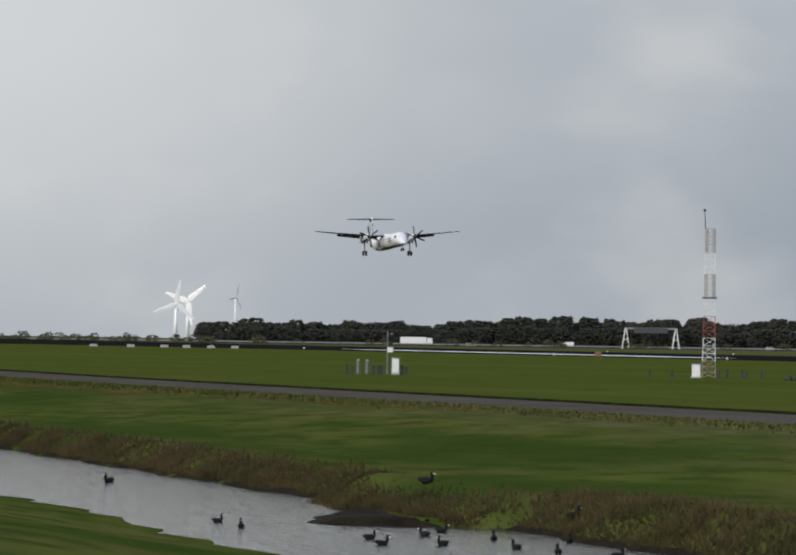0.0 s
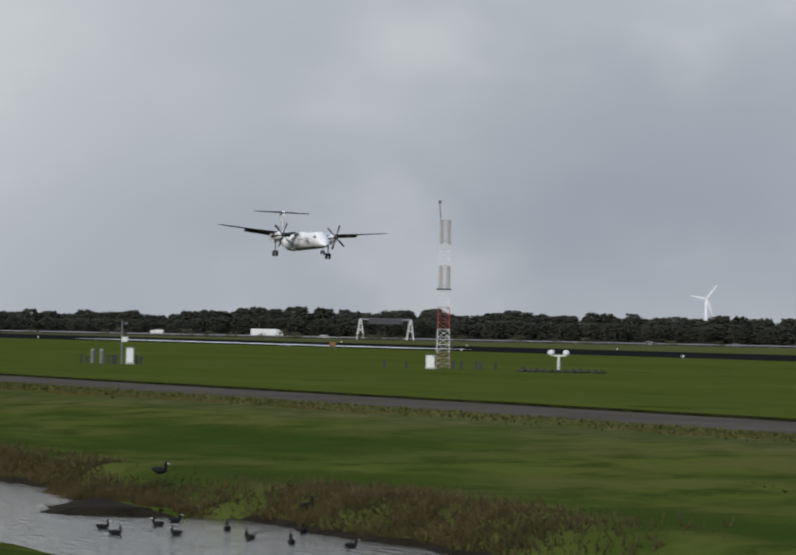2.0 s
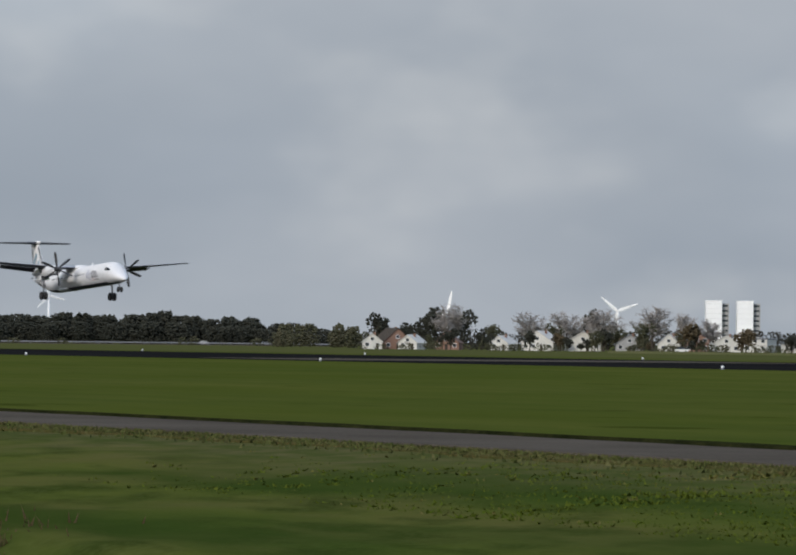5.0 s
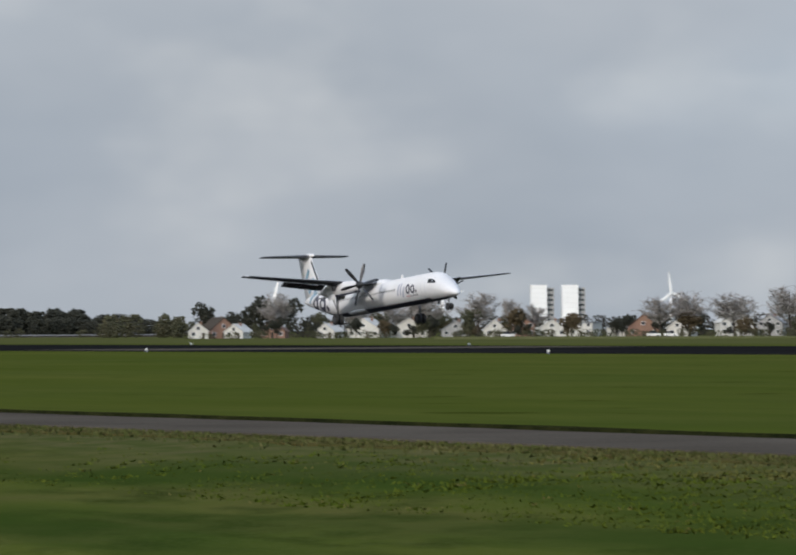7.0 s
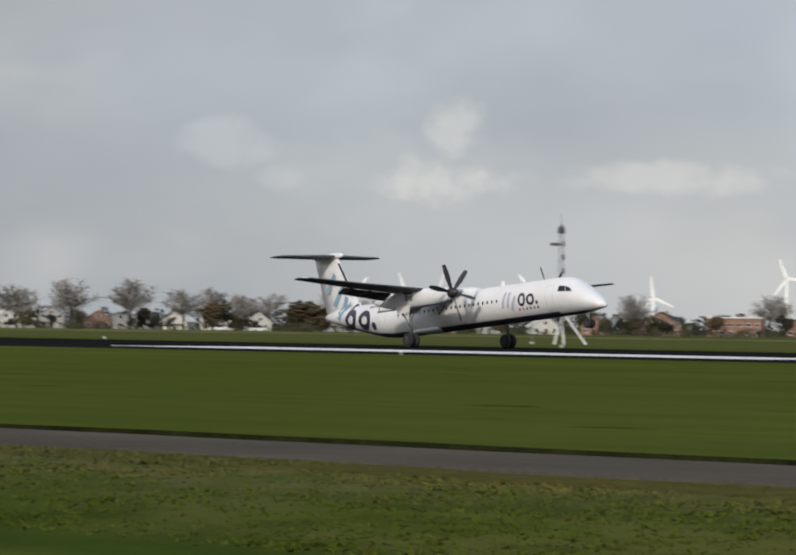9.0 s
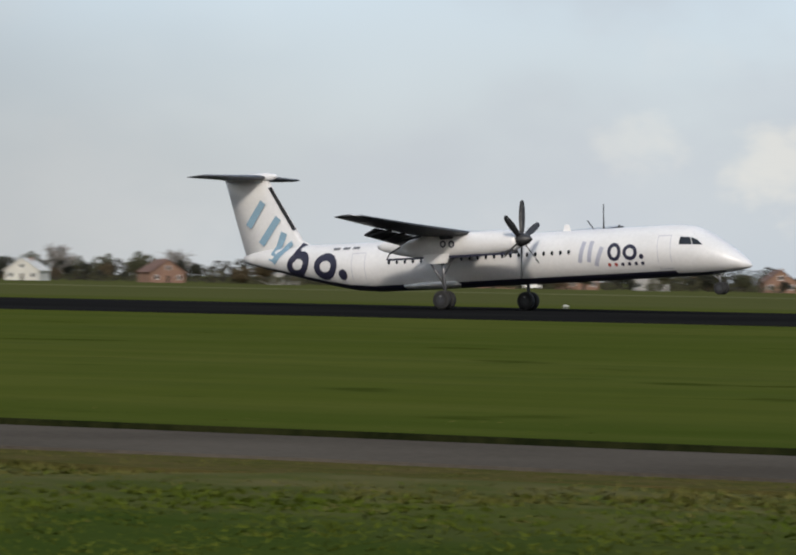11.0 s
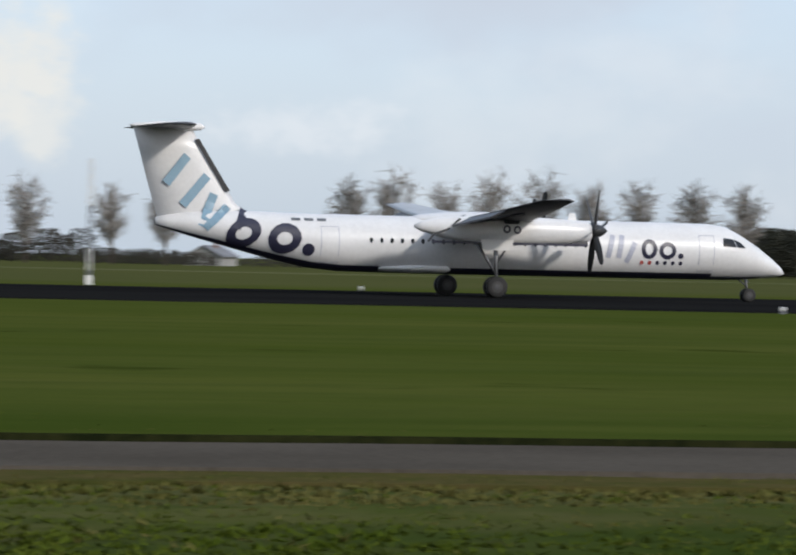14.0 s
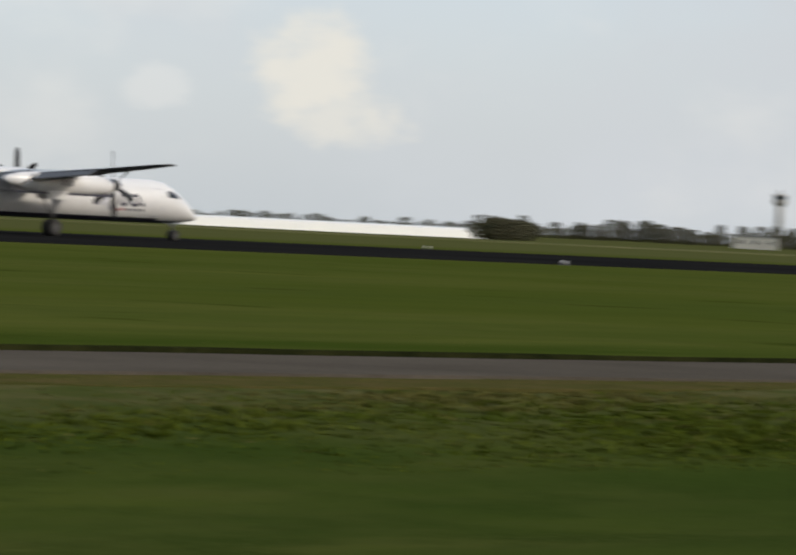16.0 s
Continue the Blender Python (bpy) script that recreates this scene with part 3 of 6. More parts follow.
def build_airliner():
    plane = tagged(new("airliner"), "white twin-turboprop airliner with T-tail, navy belly and pale blue fin stripes", "airplane")
    # hull with a navy belly
    m = Mesh()
    sides = 32
    st = []
    for (x1, *a), (x0, *b) in zip(STATIONS, STATIONS[1:]):
        n = max(1, int((x1 - x0) / 0.7))
        for i in range(n):
            k = i / n
            st.append((x1 + (x0 - x1) * k, *[p + (q - p) * k for p, q in zip(a, b)]))
    st.append(STATIONS[-1])
    for x, zc, ry, rz in st:
        for i in range(sides):
            k = 2 * math.pi * (i + 0.5) / sides
            m.v.append((x, ry * math.cos(k), zc + rz * math.sin(k)))
    for j in range(len(st) - 1):
        for i in range(sides):
            k = (i + 1) % sides
            m.f.append((j * sides + i, j * sides + k, (j + 1) * sides + k, (j + 1) * sides + i))
            mid = math.sin(2 * math.pi * (i + 1) / sides)
            x = st[j][0]
            navy = mid < (-0.72 if x < 12.2 else -2) or (12.2 <= x < 14.6 and mid < -0.9)
            m.m.append(1 if navy else 0)
    m.f += [tuple(range(sides)), tuple(range((len(st) - 1) * sides, len(st) * sides))]
    m.m += [0, 1]
    part("fuselage", m, [white_paint, navy_paint], plane, "white hull with navy underside", smooth=True)
    # wing box fairing and pale belly fairing
    m = Mesh()
    m.lathe([(-3.4, 0.12), (-2.6, 0.5), (-1.2, 0.78), (0.6, 0.85), (1.8, 0.72), (2.5, 0.4), (2.9, 0.1)], "x", 16)
    m.v = [(x, y * 1.35, 3.56 + z * 0.55) for x, y, z in m.v]
    part("wing_fairing", m, white_paint, plane, smooth=True)
    m = Mesh()
    m.lathe([(-5.1, 0.05), (-4.6, 0.5), (-3.0, 0.62), (-1.4, 0.60), (-0.7, 0.1)], "x", 14)
    m.v = [(x, y * 1.75, 1.29 + z * 0.42) for x, y, z in m.v]
    part("belly_fairing", m, white_paint, plane, smooth=True)

    # wings
    for side in (-1, 1):
        m = Mesh()
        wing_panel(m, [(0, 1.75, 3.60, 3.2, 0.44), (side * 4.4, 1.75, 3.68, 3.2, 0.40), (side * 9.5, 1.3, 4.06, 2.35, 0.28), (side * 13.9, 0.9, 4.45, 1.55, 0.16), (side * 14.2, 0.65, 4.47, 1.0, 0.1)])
        # underside shade painted in: the upper skin is paler than the underside
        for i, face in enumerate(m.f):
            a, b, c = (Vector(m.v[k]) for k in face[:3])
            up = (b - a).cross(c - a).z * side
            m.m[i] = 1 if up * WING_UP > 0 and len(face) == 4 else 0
        wing = part("wing", m, [wing_shaded, wing_lit], plane, "grey wing with a black leading edge", smooth=True)
        m = Mesh()
        for y0, y1, x0, x1, c0, c1, z in ((1.5, 4.0, -1.42, -1.42, 1.0, 1.0, 3.58), (4.9, 9.4, -1.40, -1.02, 0.95, 0.75, 3.64)):
            for a, b, xa, xb, ca, cb in ((y0, y1, x0, x1, c0, c1),):
                za, zb = z, z + 0.072 * (b - a)
                pts = [(xa, side * a, za), (xa - ca * 0.9, side * a, za - 0.42 * ca), (xb - cb * 0.9, side * b, zb - 0.42 * cb), (xb, side * b, zb)]
                pts += [(p[0], p[1], p[2] + 0.07) for p in pts]
                m.add(pts, [(0, 1, 2, 3), (4, 5, 6, 7), (0, 1, 5, 4), (1, 2, 6, 5), (2, 3, 7, 6), (3, 0, 4, 7)])
        part("flap", m, dark_grey, wing, "lowered dark grey flap")
        for y, x, z in ((5.8, -1.2, 3.64), (7.6, -1.0, 3.76), (9.3, -0.8, 3.88)):
            part("flap_track", Mesh().rod((x + 0.7, side * y, z), (x - 0.75, side * y, z - 0.24), 0.07, 0.04, 6), dark_grey, wing)
        m = Mesh()
        wing_panel(m, [(side * 4.5, 1.765, 3.685, 0.42, 0.2), (side * 9.5, 1.315, 4.065, 0.34, 0.15), (side * 13.8, 0.915, 4.448, 0.25, 0.09)])
        part("deicing_boot", m, prop_black, wing)

        # nacelle, exhaust, gear leg and propeller
        y = side * 4.4
        m = Mesh()
        m.lathe([(4.58, 0.36), (4.3, 0.47), (3.2, 0.58), (1.0, 0.66), (-1.2, 0.62), (-2.6, 0.46), (-3.6, 0.24), (-3.95, 0.08)], "x", 18)
        m.v = [(a, y + b * 0.82, 3.13 + c * 1.04 + (0.12 * step(-a, 0.5, 3.6))) for a, b, c in m.v]
        nac = part("nacelle", m, white_paint, plane, "white engine nacelle", smooth=True)
        m = Mesh()
        m.box((4.0, y, 2.66), (0.8, 0.5, 0.26), taper=0.85)
        part("intake", m, dark_grey, nac)
        m = Mesh()
        m.rod((0.9, y - 0.5 * side * -1, 3.62), (0.25, y + 0.66 * side, 3.58), 0.17, 0.15, 10)
        part("exhaust", m, dark_grey, nac)
        m = decal([[(-3.2, 2.60), (4.35, 2.58), (4.35, 2.47), (-3.2, 2.49)]], lambda x, z: y - 0.38 - 0.03 * math.cos(x * 0.4), 6)
        part("trim_line", m, navy_paint, nac)
        m = decal(bars([(-3.3, 2.58), (-3.1, 2.86), (-2.4, 3.15), (-1.9, 3.6)], 0.1), lambda x, z: y - 0.40 + 0.28 * step(-x, 2.4, 3.9), 2)
        part("nacelle_seam", m, dark_grey, nac)
        if side < 0:
            for c in ((0.35, 3.2), (0.86, 3.17)):
                part("badge", decal(ring2(c, 0.14, 0.15, 0.09), lambda x, z: y - 0.57, 1), navy_paint, nac)
        prop = part("propeller", Mesh().lathe([(0.62, 0.03), (0.5, 0.16), (0.25, 0.29), (0.0, 0.36), (-0.18, 0.35)], "x", 16), prop_black, plane, "black six-bladed propeller", smooth=True)
        prop.matrix_basis = pose(4.76, y, 3.22)
        for b in range(6):
            k = radians(60 * b + 8)
            m = Mesh()
            ax = Vector((0, math.cos(k), math.sin(k)))
            tg = Vector((0, -math.sin(k), math.cos(k)))
            pts = []
            for r, c, tw in ((0.22, 0.10, 62), (0.6, 0.14, 50), (1.1, 0.18, 40), (1.6, 0.17, 32), (1.95, 0.13, 28), (2.05, 0.06, 26)):
                dv = (tg * math.cos(radians(tw)) * side + Vector((1, 0, 0)) * math.sin(radians(tw))) * c
                nv = dv.cross(ax).normalized() * 0.03
                base = ax * r
                pts += [base - dv, base + nv, base + dv, base - nv]
            faces = [(j * 4 + i, j * 4 + (i + 1) % 4, j * 4 + 4 + (i + 1) % 4, j * 4 + 4 + i) for j in range(5) for i in range(4)] + [(0, 1, 2, 3), (20, 21, 22, 23)]
            m.add(pts, faces)
            part("blade", m, prop_black, prop)
        PROPS.append((prop, y))
        # main gear
        m = Mesh()
        m.rod((-0.05, y, 3.0), (0.05, y, 0.62), 0.12, 0.09, 8)
        m.rod((0.05, y, 0.75), (0.0, y, 0.5), 0.075, 0.075, 8)
        m.rod((-1.2, y, 2.9), (-0.02, y, 1.15), 0.07, 0.06, 6)
        m.rod((0.95, y, 2.95), (0.0, y, 1.55), 0.05, 0.05, 6)
        m.rod((0, y - 0.42, 0.5), (0, y + 0.42, 0.5), 0.06, 0.06, 8)
        leg = part("landing_gear", m, steel, plane, "steel main landing gear leg", smooth=True)
        for q in (-0.52, 0.52):
            m = Mesh()
            m.box((-0.1, y + q, 2.45), (1.3, 0.04, 0.5), taper=1.25)
            part("gear_door", m, white_paint, leg)
        for q in (-0.27, 0.27):
            WHEELS.append((wheel(plane, 0.5, 0.28), (0, y + q, 0.5)))
    # nose gear
    m = Mesh()
    m.rod((13.75, 0, 1.5), (13.94, 0, 0.34), 0.08, 0.06, 8)
    m.rod((13.0, 0, 1.4), (13.9, 0, 0.75), 0.04, 0.04, 6)
    m.rod((13.94, -0.2, 0.33), (13.94, 0.2, 0.33), 0.04, 0.04, 8)
    leg = part("nose_gear", m, steel, plane, "white and steel nose gear leg", smooth=True)
    for q in (-0.38, 0.38):
        part("gear_door", Mesh().box((13.45, q, 1.26), (0.5, 0.03, 0.14)), white_paint, leg)
    lamp = part("landing_light", Mesh().lathe([(14.0, 0.03), (13.97, 0.045), (13.88, 0.02)], "x", 12, 0, (0, 0, 0.98)), steel, leg)
    for q in (-0.2, 0.2):
        WHEELS.append((wheel(plane, 0.33, 0.17), (13.94, q, 0.33)))

    # tail
    m = Mesh()
    k = 10
    pts = []
    rows = [(3.1, -9.6, -15.1, 0.05), (3.6, -10.6, -15.25, 0.16), (4.1, -11.45, -15.4, 0.20), (5.3, -12.2, -15.76, 0.18), (6.6, -13.08, -16.12, 0.15), (7.55, -13.6, -16.4, 0.13)]
    prof = [(0, 0), (0.08, 0.6), (0.3, 1), (0.6, 0.8), (1, 0.08), (1, -0.08), (0.6, -0.8), (0.3, -1), (0.08, -0.6)]
    for z, le, te, t in rows:
        pts += [(le + (te - le) * a, t * b, z) for a, b in prof]
    n = len(prof)
    faces = [(j * n + i, j * n + (i + 1) % n, (j + 1) * n + (i + 1) % n, (j + 1) * n + i) for j in range(len(rows) - 1) for i in range(n)]
    m.add(pts, faces + [tuple(range(n)), tuple(range((len(rows) - 1) * n, len(rows) * n))])
    fin = part("tail_fin", m, white_paint, plane, "white swept tail fin with pale blue slanted bars", smooth=True)
    part("bullet", Mesh().lathe([(-13.0, 0.03), (-13.2, 0.16), (-13.8, 0.24), (-15.2, 0.22), (-16.3, 0.12), (-16.6, 0.02)], "x", 12, 0, (0, 0, 7.66)), white_paint, fin, smooth=True)
    for side in (-1, 1):
        m = Mesh()
        wing_panel(m, [(side * 0.05, -13.6, 7.62, 2.7, 0.3), (side * 4.3, -14.3, 7.64, 1.75, 0.16), (side * 4.65, -14.6, 7.65, 1.2, 0.08)])
        # darkened all over like the shaded underside of the wing
        part("tailplane", m, wing_shaded, plane, "grey horizontal tailplane on top of the fin", smooth=True)

    part("leading_edge_boot", decal([[(-11.78, 4.7), (-12.02, 4.64), (-13.52, 7.05), (-13.3, 7.1)]], lambda x, z: -0.165, 3), prop_black, fin)
    fin_hull = lambda x, z: min(-0.225, hull_y(x, min(z, 3.7), 0.02)) if z < 4.0 else -0.225
    for pts in ([(-14.72, 5.15), (-13.98, 6.12)], [(-13.9, 4.15), (-13.02, 5.22)], [(-13.08, 3.2), (-12.62, 4.35)]):
        part("fin_bar", decal([bar2(*pts, 0.42)], fin_hull, 4), sky_paint, fin)
    part("fin_bar", decal([bar2((-12.9, 3.05), (-12.05, 3.85), 0.36)], lambda x, z: fin_hull(x, z) - 0.015, 5), sky_paint, fin)

    # broad rounded figures on the rear hull and cabin side
    body = lambda x, z: hull_y(x, z, 0.02)
    part("hull_figure", decal(bars([(-11.5, 3.1), (-11.2, 3.72)], 0.34), lambda x, z: hull_y(x, z, 0.035), 3), navy_paint, plane, "navy rounded figure on the hull")
    for shape in (ring2((-11.25, 2.74), 0.58, 0.52, 0.42, slant=0.3),
                  ring2((-9.33, 2.54), 0.58, 0.52, 0.42, slant=0.1), ring2((-8.2, 2.04), 0.15, 0.15, 0.30, n=10)):
        part("hull_figure", decal(shape, body, 3), navy_paint, plane, "navy rounded figure on the hull")
    for q in ([(6.45, 2.1), (6.65, 2.95)], [(6.98, 2.1), (7.12, 2.95)], [(7.4, 1.88), (7.72, 2.62)]):
        part("hull_figure", decal([bar2(*q, 0.24)], body, 5), pale_mauve, plane, "pale grey bar on the hull")
    for shape in (ring2((8.48, 2.44), 0.30, 0.38, 0.20), ring2((9.40, 2.38), 0.33, 0.32, 0.20), ring2((10.06, 2.13), 0.07, 0.07, 0.14, n=8)):
        part("hull_figure", decal(shape, body, 3), navy_paint, plane, "navy rounded figure on the hull")
    for i in range(6):
        part("dot", decal(ring2((8.14 + 0.39 * i, 1.79), 0.05, 0.05, 0.1, n=8), body, 1), red_paint if i < 2 else navy_paint, plane)
    # cabin windows, doors, cockpit glass
    for i in range(33):
        x = -5.7 + 0.5 * i
        if 5.9 < x < 10.8 or x < -5.5:
            continue
        m = decal(ring2((x, 2.56), 0.04, 0.08, 0.09, n=10), body, 1)
        part("cabin_window", m, glass_dark, plane)
    for x0, x1 in ((-7.6, -6.75), (11.0, 11.75)):
        z0, z1 = 1.45, 3.15
        edge = bars([(x0, z0), (x0, z1), (x1, z1), (x1, z0), (x0, z0)], 0.025)
        part("cabin_door", decal(edge, body, 4), pale_mauve, plane, "door outline in grey")
    m = decal([[(12.22, 2.66), (12.92, 2.62), (12.78, 3.00), (12.26, 3.06)]], body, 5)
    part("cockpit_window", m, glass_dark, plane)
    m = decal([[(12.96, 2.62), (13.46, 2.58), (13.16, 2.86), (12.82, 3.00)]], body, 5)
    part("cockpit_window", m, glass_dark, plane)
    m = Mesh()
    for s in (-1, 1):
        pts = []
        for x, z in ((13.42, 2.68), (12.98, 3.12)):
            zc, ry, rz = fuselage_at(x)
            w = ry * math.sqrt(max(0.02, 1 - ((z - zc) / rz) ** 2))
            pts += [(x + 0.02, s * 0.04, z + 0.05), (x - 0.03, s * (w + 0.01), z + 0.02)]
        m.add([pts[0], pts[1], pts[3], pts[2]], [(0, 1, 2, 3)])
    part("cockpit_window", m, glass_dark, plane)
    for i in range(3):
        part("registration_bar", decal([bar2((-8.9 + 0.62 * i, 3.46), (-8.6 + 0.62 * i, 3.46), 0.13)], body, 2), grey_paint, plane)
    part("antenna", Mesh().box((5.0, 0, 3.88), (0.5, 0.05, 0.4), taper=0.5), white_paint, plane)
    return plane


def wheel(plane, r, w):
    tyre = part("wheel", Mesh().lathe([(-w / 2, r * 0.62), (-w / 2, r * 0.9), (-w * 0.3, r), (w * 0.3, r), (w / 2, r * 0.9), (w / 2, r * 0.62)], "y", 20), black_rubber, plane, "black tyre on a pale rim", smooth=True)
    part("rim", Mesh().lathe([(-w * 0.52, 0.06), (-w * 0.50, r * 0.55), (-w * 0.3, r * 0.6), (w * 0.3, r * 0.6), (w * 0.5, r * 0.55), (w * 0.52, 0.06)], "y", 14), prop_black, tyre)
    part("hub_cap", Mesh().lathe([(-w * 0.56, 0.03), (-w * 0.54, r * 0.26), (w * 0.54, r * 0.26), (w * 0.56, 0.03)], "y", 12), dark_grey, tyre)
    return tyre


PROPS, WHEELS = [], []
airliner = build_airliner()


# ---- trees, woods and hedges ----
def land(azimuth, distance):
    p = place(azimuth, distance)
    p.z = ground_z(p.x, p.y) - 0.06
    return p


def bare_crown(m, rnd, height, trunk, width, twigs, thick):
    """Limbs fanning out of the trunk, each with twigs, inside an egg-shaped crown."""
    mid = (trunk + height) / 2
    for _ in range(34):
        k = rnd.uniform(0, 2 * math.pi)
        z0 = rnd.uniform(trunk * 0.9, height * 0.66)
        s = rnd.uniform(0.45, 1.0)
        z1 = min(height, z0 + rnd.uniform(0.12, 0.38) * height)
        fall = math.sqrt(max(0.12, 1 - ((z1 - mid) / (height - trunk) * 1.75) ** 2))
        tip = Vector((math.cos(k) * width * s * fall, math.sin(k) * width * s * fall, z1))
        root = Vector((rnd.uniform(-0.1, 0.1), rnd.uniform(-0.1, 0.1), z0))
        m.rod(root, tip, 0.085, 0.035, 4, caps=False)
        for _ in range(twigs):
            u = rnd.uniform(0.3, 1.0)
            a = root.lerp(tip, u)
            out = Vector((rnd.gauss(0, 1), rnd.gauss(0, 1), rnd.gauss(0.5, 0.8))).normalized() * rnd.uniform(0.7, 1.9)
            m.rod(a, a + out, thick, thick * 0.5, 3, caps=False)


def bare_tree(name, seed, height, trunk, width, twigs, thick):
    rnd = random.Random(seed)
    root = new(name)
    m = Mesh()
    lean = (rnd.uniform(-0.25, 0.25), rnd.uniform(-0.25, 0.25))
    m.rod((0, 0, -0.2), (lean[0] * 0.3, lean[1] * 0.3, trunk), 0.27, 0.19, 8)
    m.rod((lean[0] * 0.3, lean[1] * 0.3, trunk), (lean[0], lean[1], height * 0.93), 0.19, 0.05, 6)
    part("trunk", m, bark, root)
    m = Mesh()
    bare_crown(m, rnd, height, trunk, width, twigs, thick)
    part("crown", m, hazed_twig, root)
    return root


def leafy_tree(name, seed, height, trunk, width, count, mats, size=0.55):
    rnd = random.Random(seed)
    root = new(name)
    m = Mesh()
    m.rod((0, 0, -0.2), (0, 0, trunk + 0.3 * height), 0.28, 0.14, 7)
    for _ in range(6):
        k = rnd.uniform(0, 6.28)
        m.rod((0, 0, trunk + rnd.uniform(-0.2, 1.5)), (math.cos(k) * width * 0.6, math.sin(k) * width * 0.6, rnd.uniform(0.5, 0.85) * height), 0.1, 0.04, 5)
    part("trunk", m, bark, root)
    m = Mesh()
    lobes = [(rnd.uniform(-0.55, 0.55) * width, rnd.uniform(-0.55, 0.55) * width, rnd.uniform(trunk + 0.2 * (height - trunk), height * 0.82), rnd.uniform(0.35, 0.62) * width) for _ in range(9)]
    for _ in range(count):
        x, y, z, r = rnd.choice(lobes)
        d = Vector((rnd.gauss(0, 1), rnd.gauss(0, 1), rnd.gauss(0, 0.85))).normalized() * r * rnd.uniform(0.55, 1.05)
        m.clump((x + d.x, y + d.y, max(trunk * 0.7, min(height, z + d.z))), rnd.uniform(0.5, 1.2) * size, rnd)
    part("crown", m, mats, root)
    return root


def wood(name, label, category, spots, mats, seed, density=1.0, grain=1.0):
    """A stand seen from afar, as one mass of ragged clumps. Spots: x, y, z, height, radius."""
    rnd = random.Random(seed)
    m = Mesh()
    for x, y, z, h, r in spots:
        if h > 5:
            m.rod((x, y, z - 0.2), (x, y, z + h * 0.6), 0.22, 0.12, 5, caps=False)
        n = int(density * (18 + 4.6 * h * r) / grain ** 1.5)
        for _ in range(n):
            u = rnd.random()
            zz = z + h * (0.06 + 0.94 * u)
            w = r * (0.35 + 1.15 * math.sin(math.pi * (0.18 + 0.75 * u)) * 0.62) * math.sqrt(rnd.uniform(0.15, 1))
            k = rnd.uniform(0, 6.28)
            m.clump((x + w * math.cos(k), y + w * math.sin(k), zz), rnd.uniform(0.35, 0.85) * (0.55 + 0.05 * h) * grain, rnd)
    ob = part(name, m, mats)
    return tagged(ob, label, category, kind="stuff")


TREES = {
    "round": [bare_tree("bare_tree", s, 14, 4.2, 5.0, 30, 0.085) for s in (3, 4, 5)],
    "tall": [bare_tree("bare_tree", s, 15, 3.0, 3.6, 30, 0.055) for s in (8, 9, 10)],
    "leafy": [leafy_tree("leafy_tree", s, 10, 1.6, 4.2, 420, [leaf_mid]) for s in (12, 13)],
    "brown": [leafy_tree("leafy_tree", s, 8, 0.6, 4.0, 420, [leaf_brown]) for s in (15, 16)],
    "dark": [leafy_tree("leafy_tree", s, 10, 1.2, 3.8, 460, [leaf_dark]) for s in (18, 19)],
}
LABELS = {
    "round": ("bare grey roadside tree with a rounded twiggy crown", "tree", "roadside trees"),
    "tall": ("tall bare poplar with upswept grey twigs", "tree", "row of poplars"),
    "leafy": ("dull green leafy garden tree beside the houses", "tree", "garden trees"),
    "brown": ("russet-brown autumn shrub beside the houses", "shrub", "autumn shrubs"),
    "dark": ("dark evergreen tree with a ragged crown", "tree", "evergreen trees"),
}
HEIGHT = {"round": 14.0, "tall": 15.0, "leafy": 10.0, "brown": 8.0, "dark": 10.0}
USED = set()


def plant(kind, azimuth, distance, height, seed=0, wide=1.0):
    rnd = random.Random(seed * 31 + int(azimuth * 100))
    k = height / HEIGHT[kind]
    base = land(azimuth, distance)
    m = Matrix.Translation(base) @ Matrix.Rotation(rnd.uniform(0, 6.28), 4, "Z") @ Matrix.Diagonal((k * wide, k * wide, k, 1))
    i = rnd.randrange(len(TREES[kind]))
    source = TREES[kind][i]
    if (kind, i) in USED:
        ob = copy_thing(source, m)
    else:
        USED.add((kind, i))
        ob = source
        ob.matrix_basis = m
    label, category, group = LABELS[kind]
    tagged(ob, label, category, group)
    return ob


rng = random.Random(11)
# the long wood behind the motorway
spots = []
az = -76.9
while az < -62.4:
    h = 15.5 * (0.86 + 0.2 * noise.noise((az * 1.7, 0, 0)) + 0.12 * noise.noise((az * 6, 3, 0)))
    h *= 1.0 - 0.42 * step(az, -64.6, -62.6)
    h *= 1.0 - 0.22 * step(-az, 72.2, 74.2)
    for row in range(3):
        p = land(az + rng.uniform(-0.08, 0.08), 1985 + 12 * row + rng.uniform(-5, 5))
        spots.append((p.x, p.y, p.z, h * rng.uniform(0.88, 1.06) * (0.72 if row == 0 else 1.0), rng.uniform(4.6, 6.2)))
    az += 0.155
wood("far_wood", "dark leafless belt of woodland along the motorway", "woodland", spots, [leaf_dark], 21, 1.2)
# low scrub at both ends of the wood and on the motorway's bank
spots = []
for a0, a1, n, h0, h1, d in ((-80.5, -76.8, 46, 1.8, 4.2, 1900), (-76.5, -63.0, 30, 2.0, 4.2, 1900), (-63.6, -62.0, 16, 5, 10, 1700)):
    for i in range(n):
        p = land(rng.uniform(a0, a1), d + rng.uniform(-30, 30))
        spots.append((p.x, p.y, p.z, rng.uniform(h0, h1), rng.uniform(2.0, 4.2)))
wood("roadside_scrub", "low dark scrub along the motorway bank", "scrub", spots, [leaf_mid], 22)


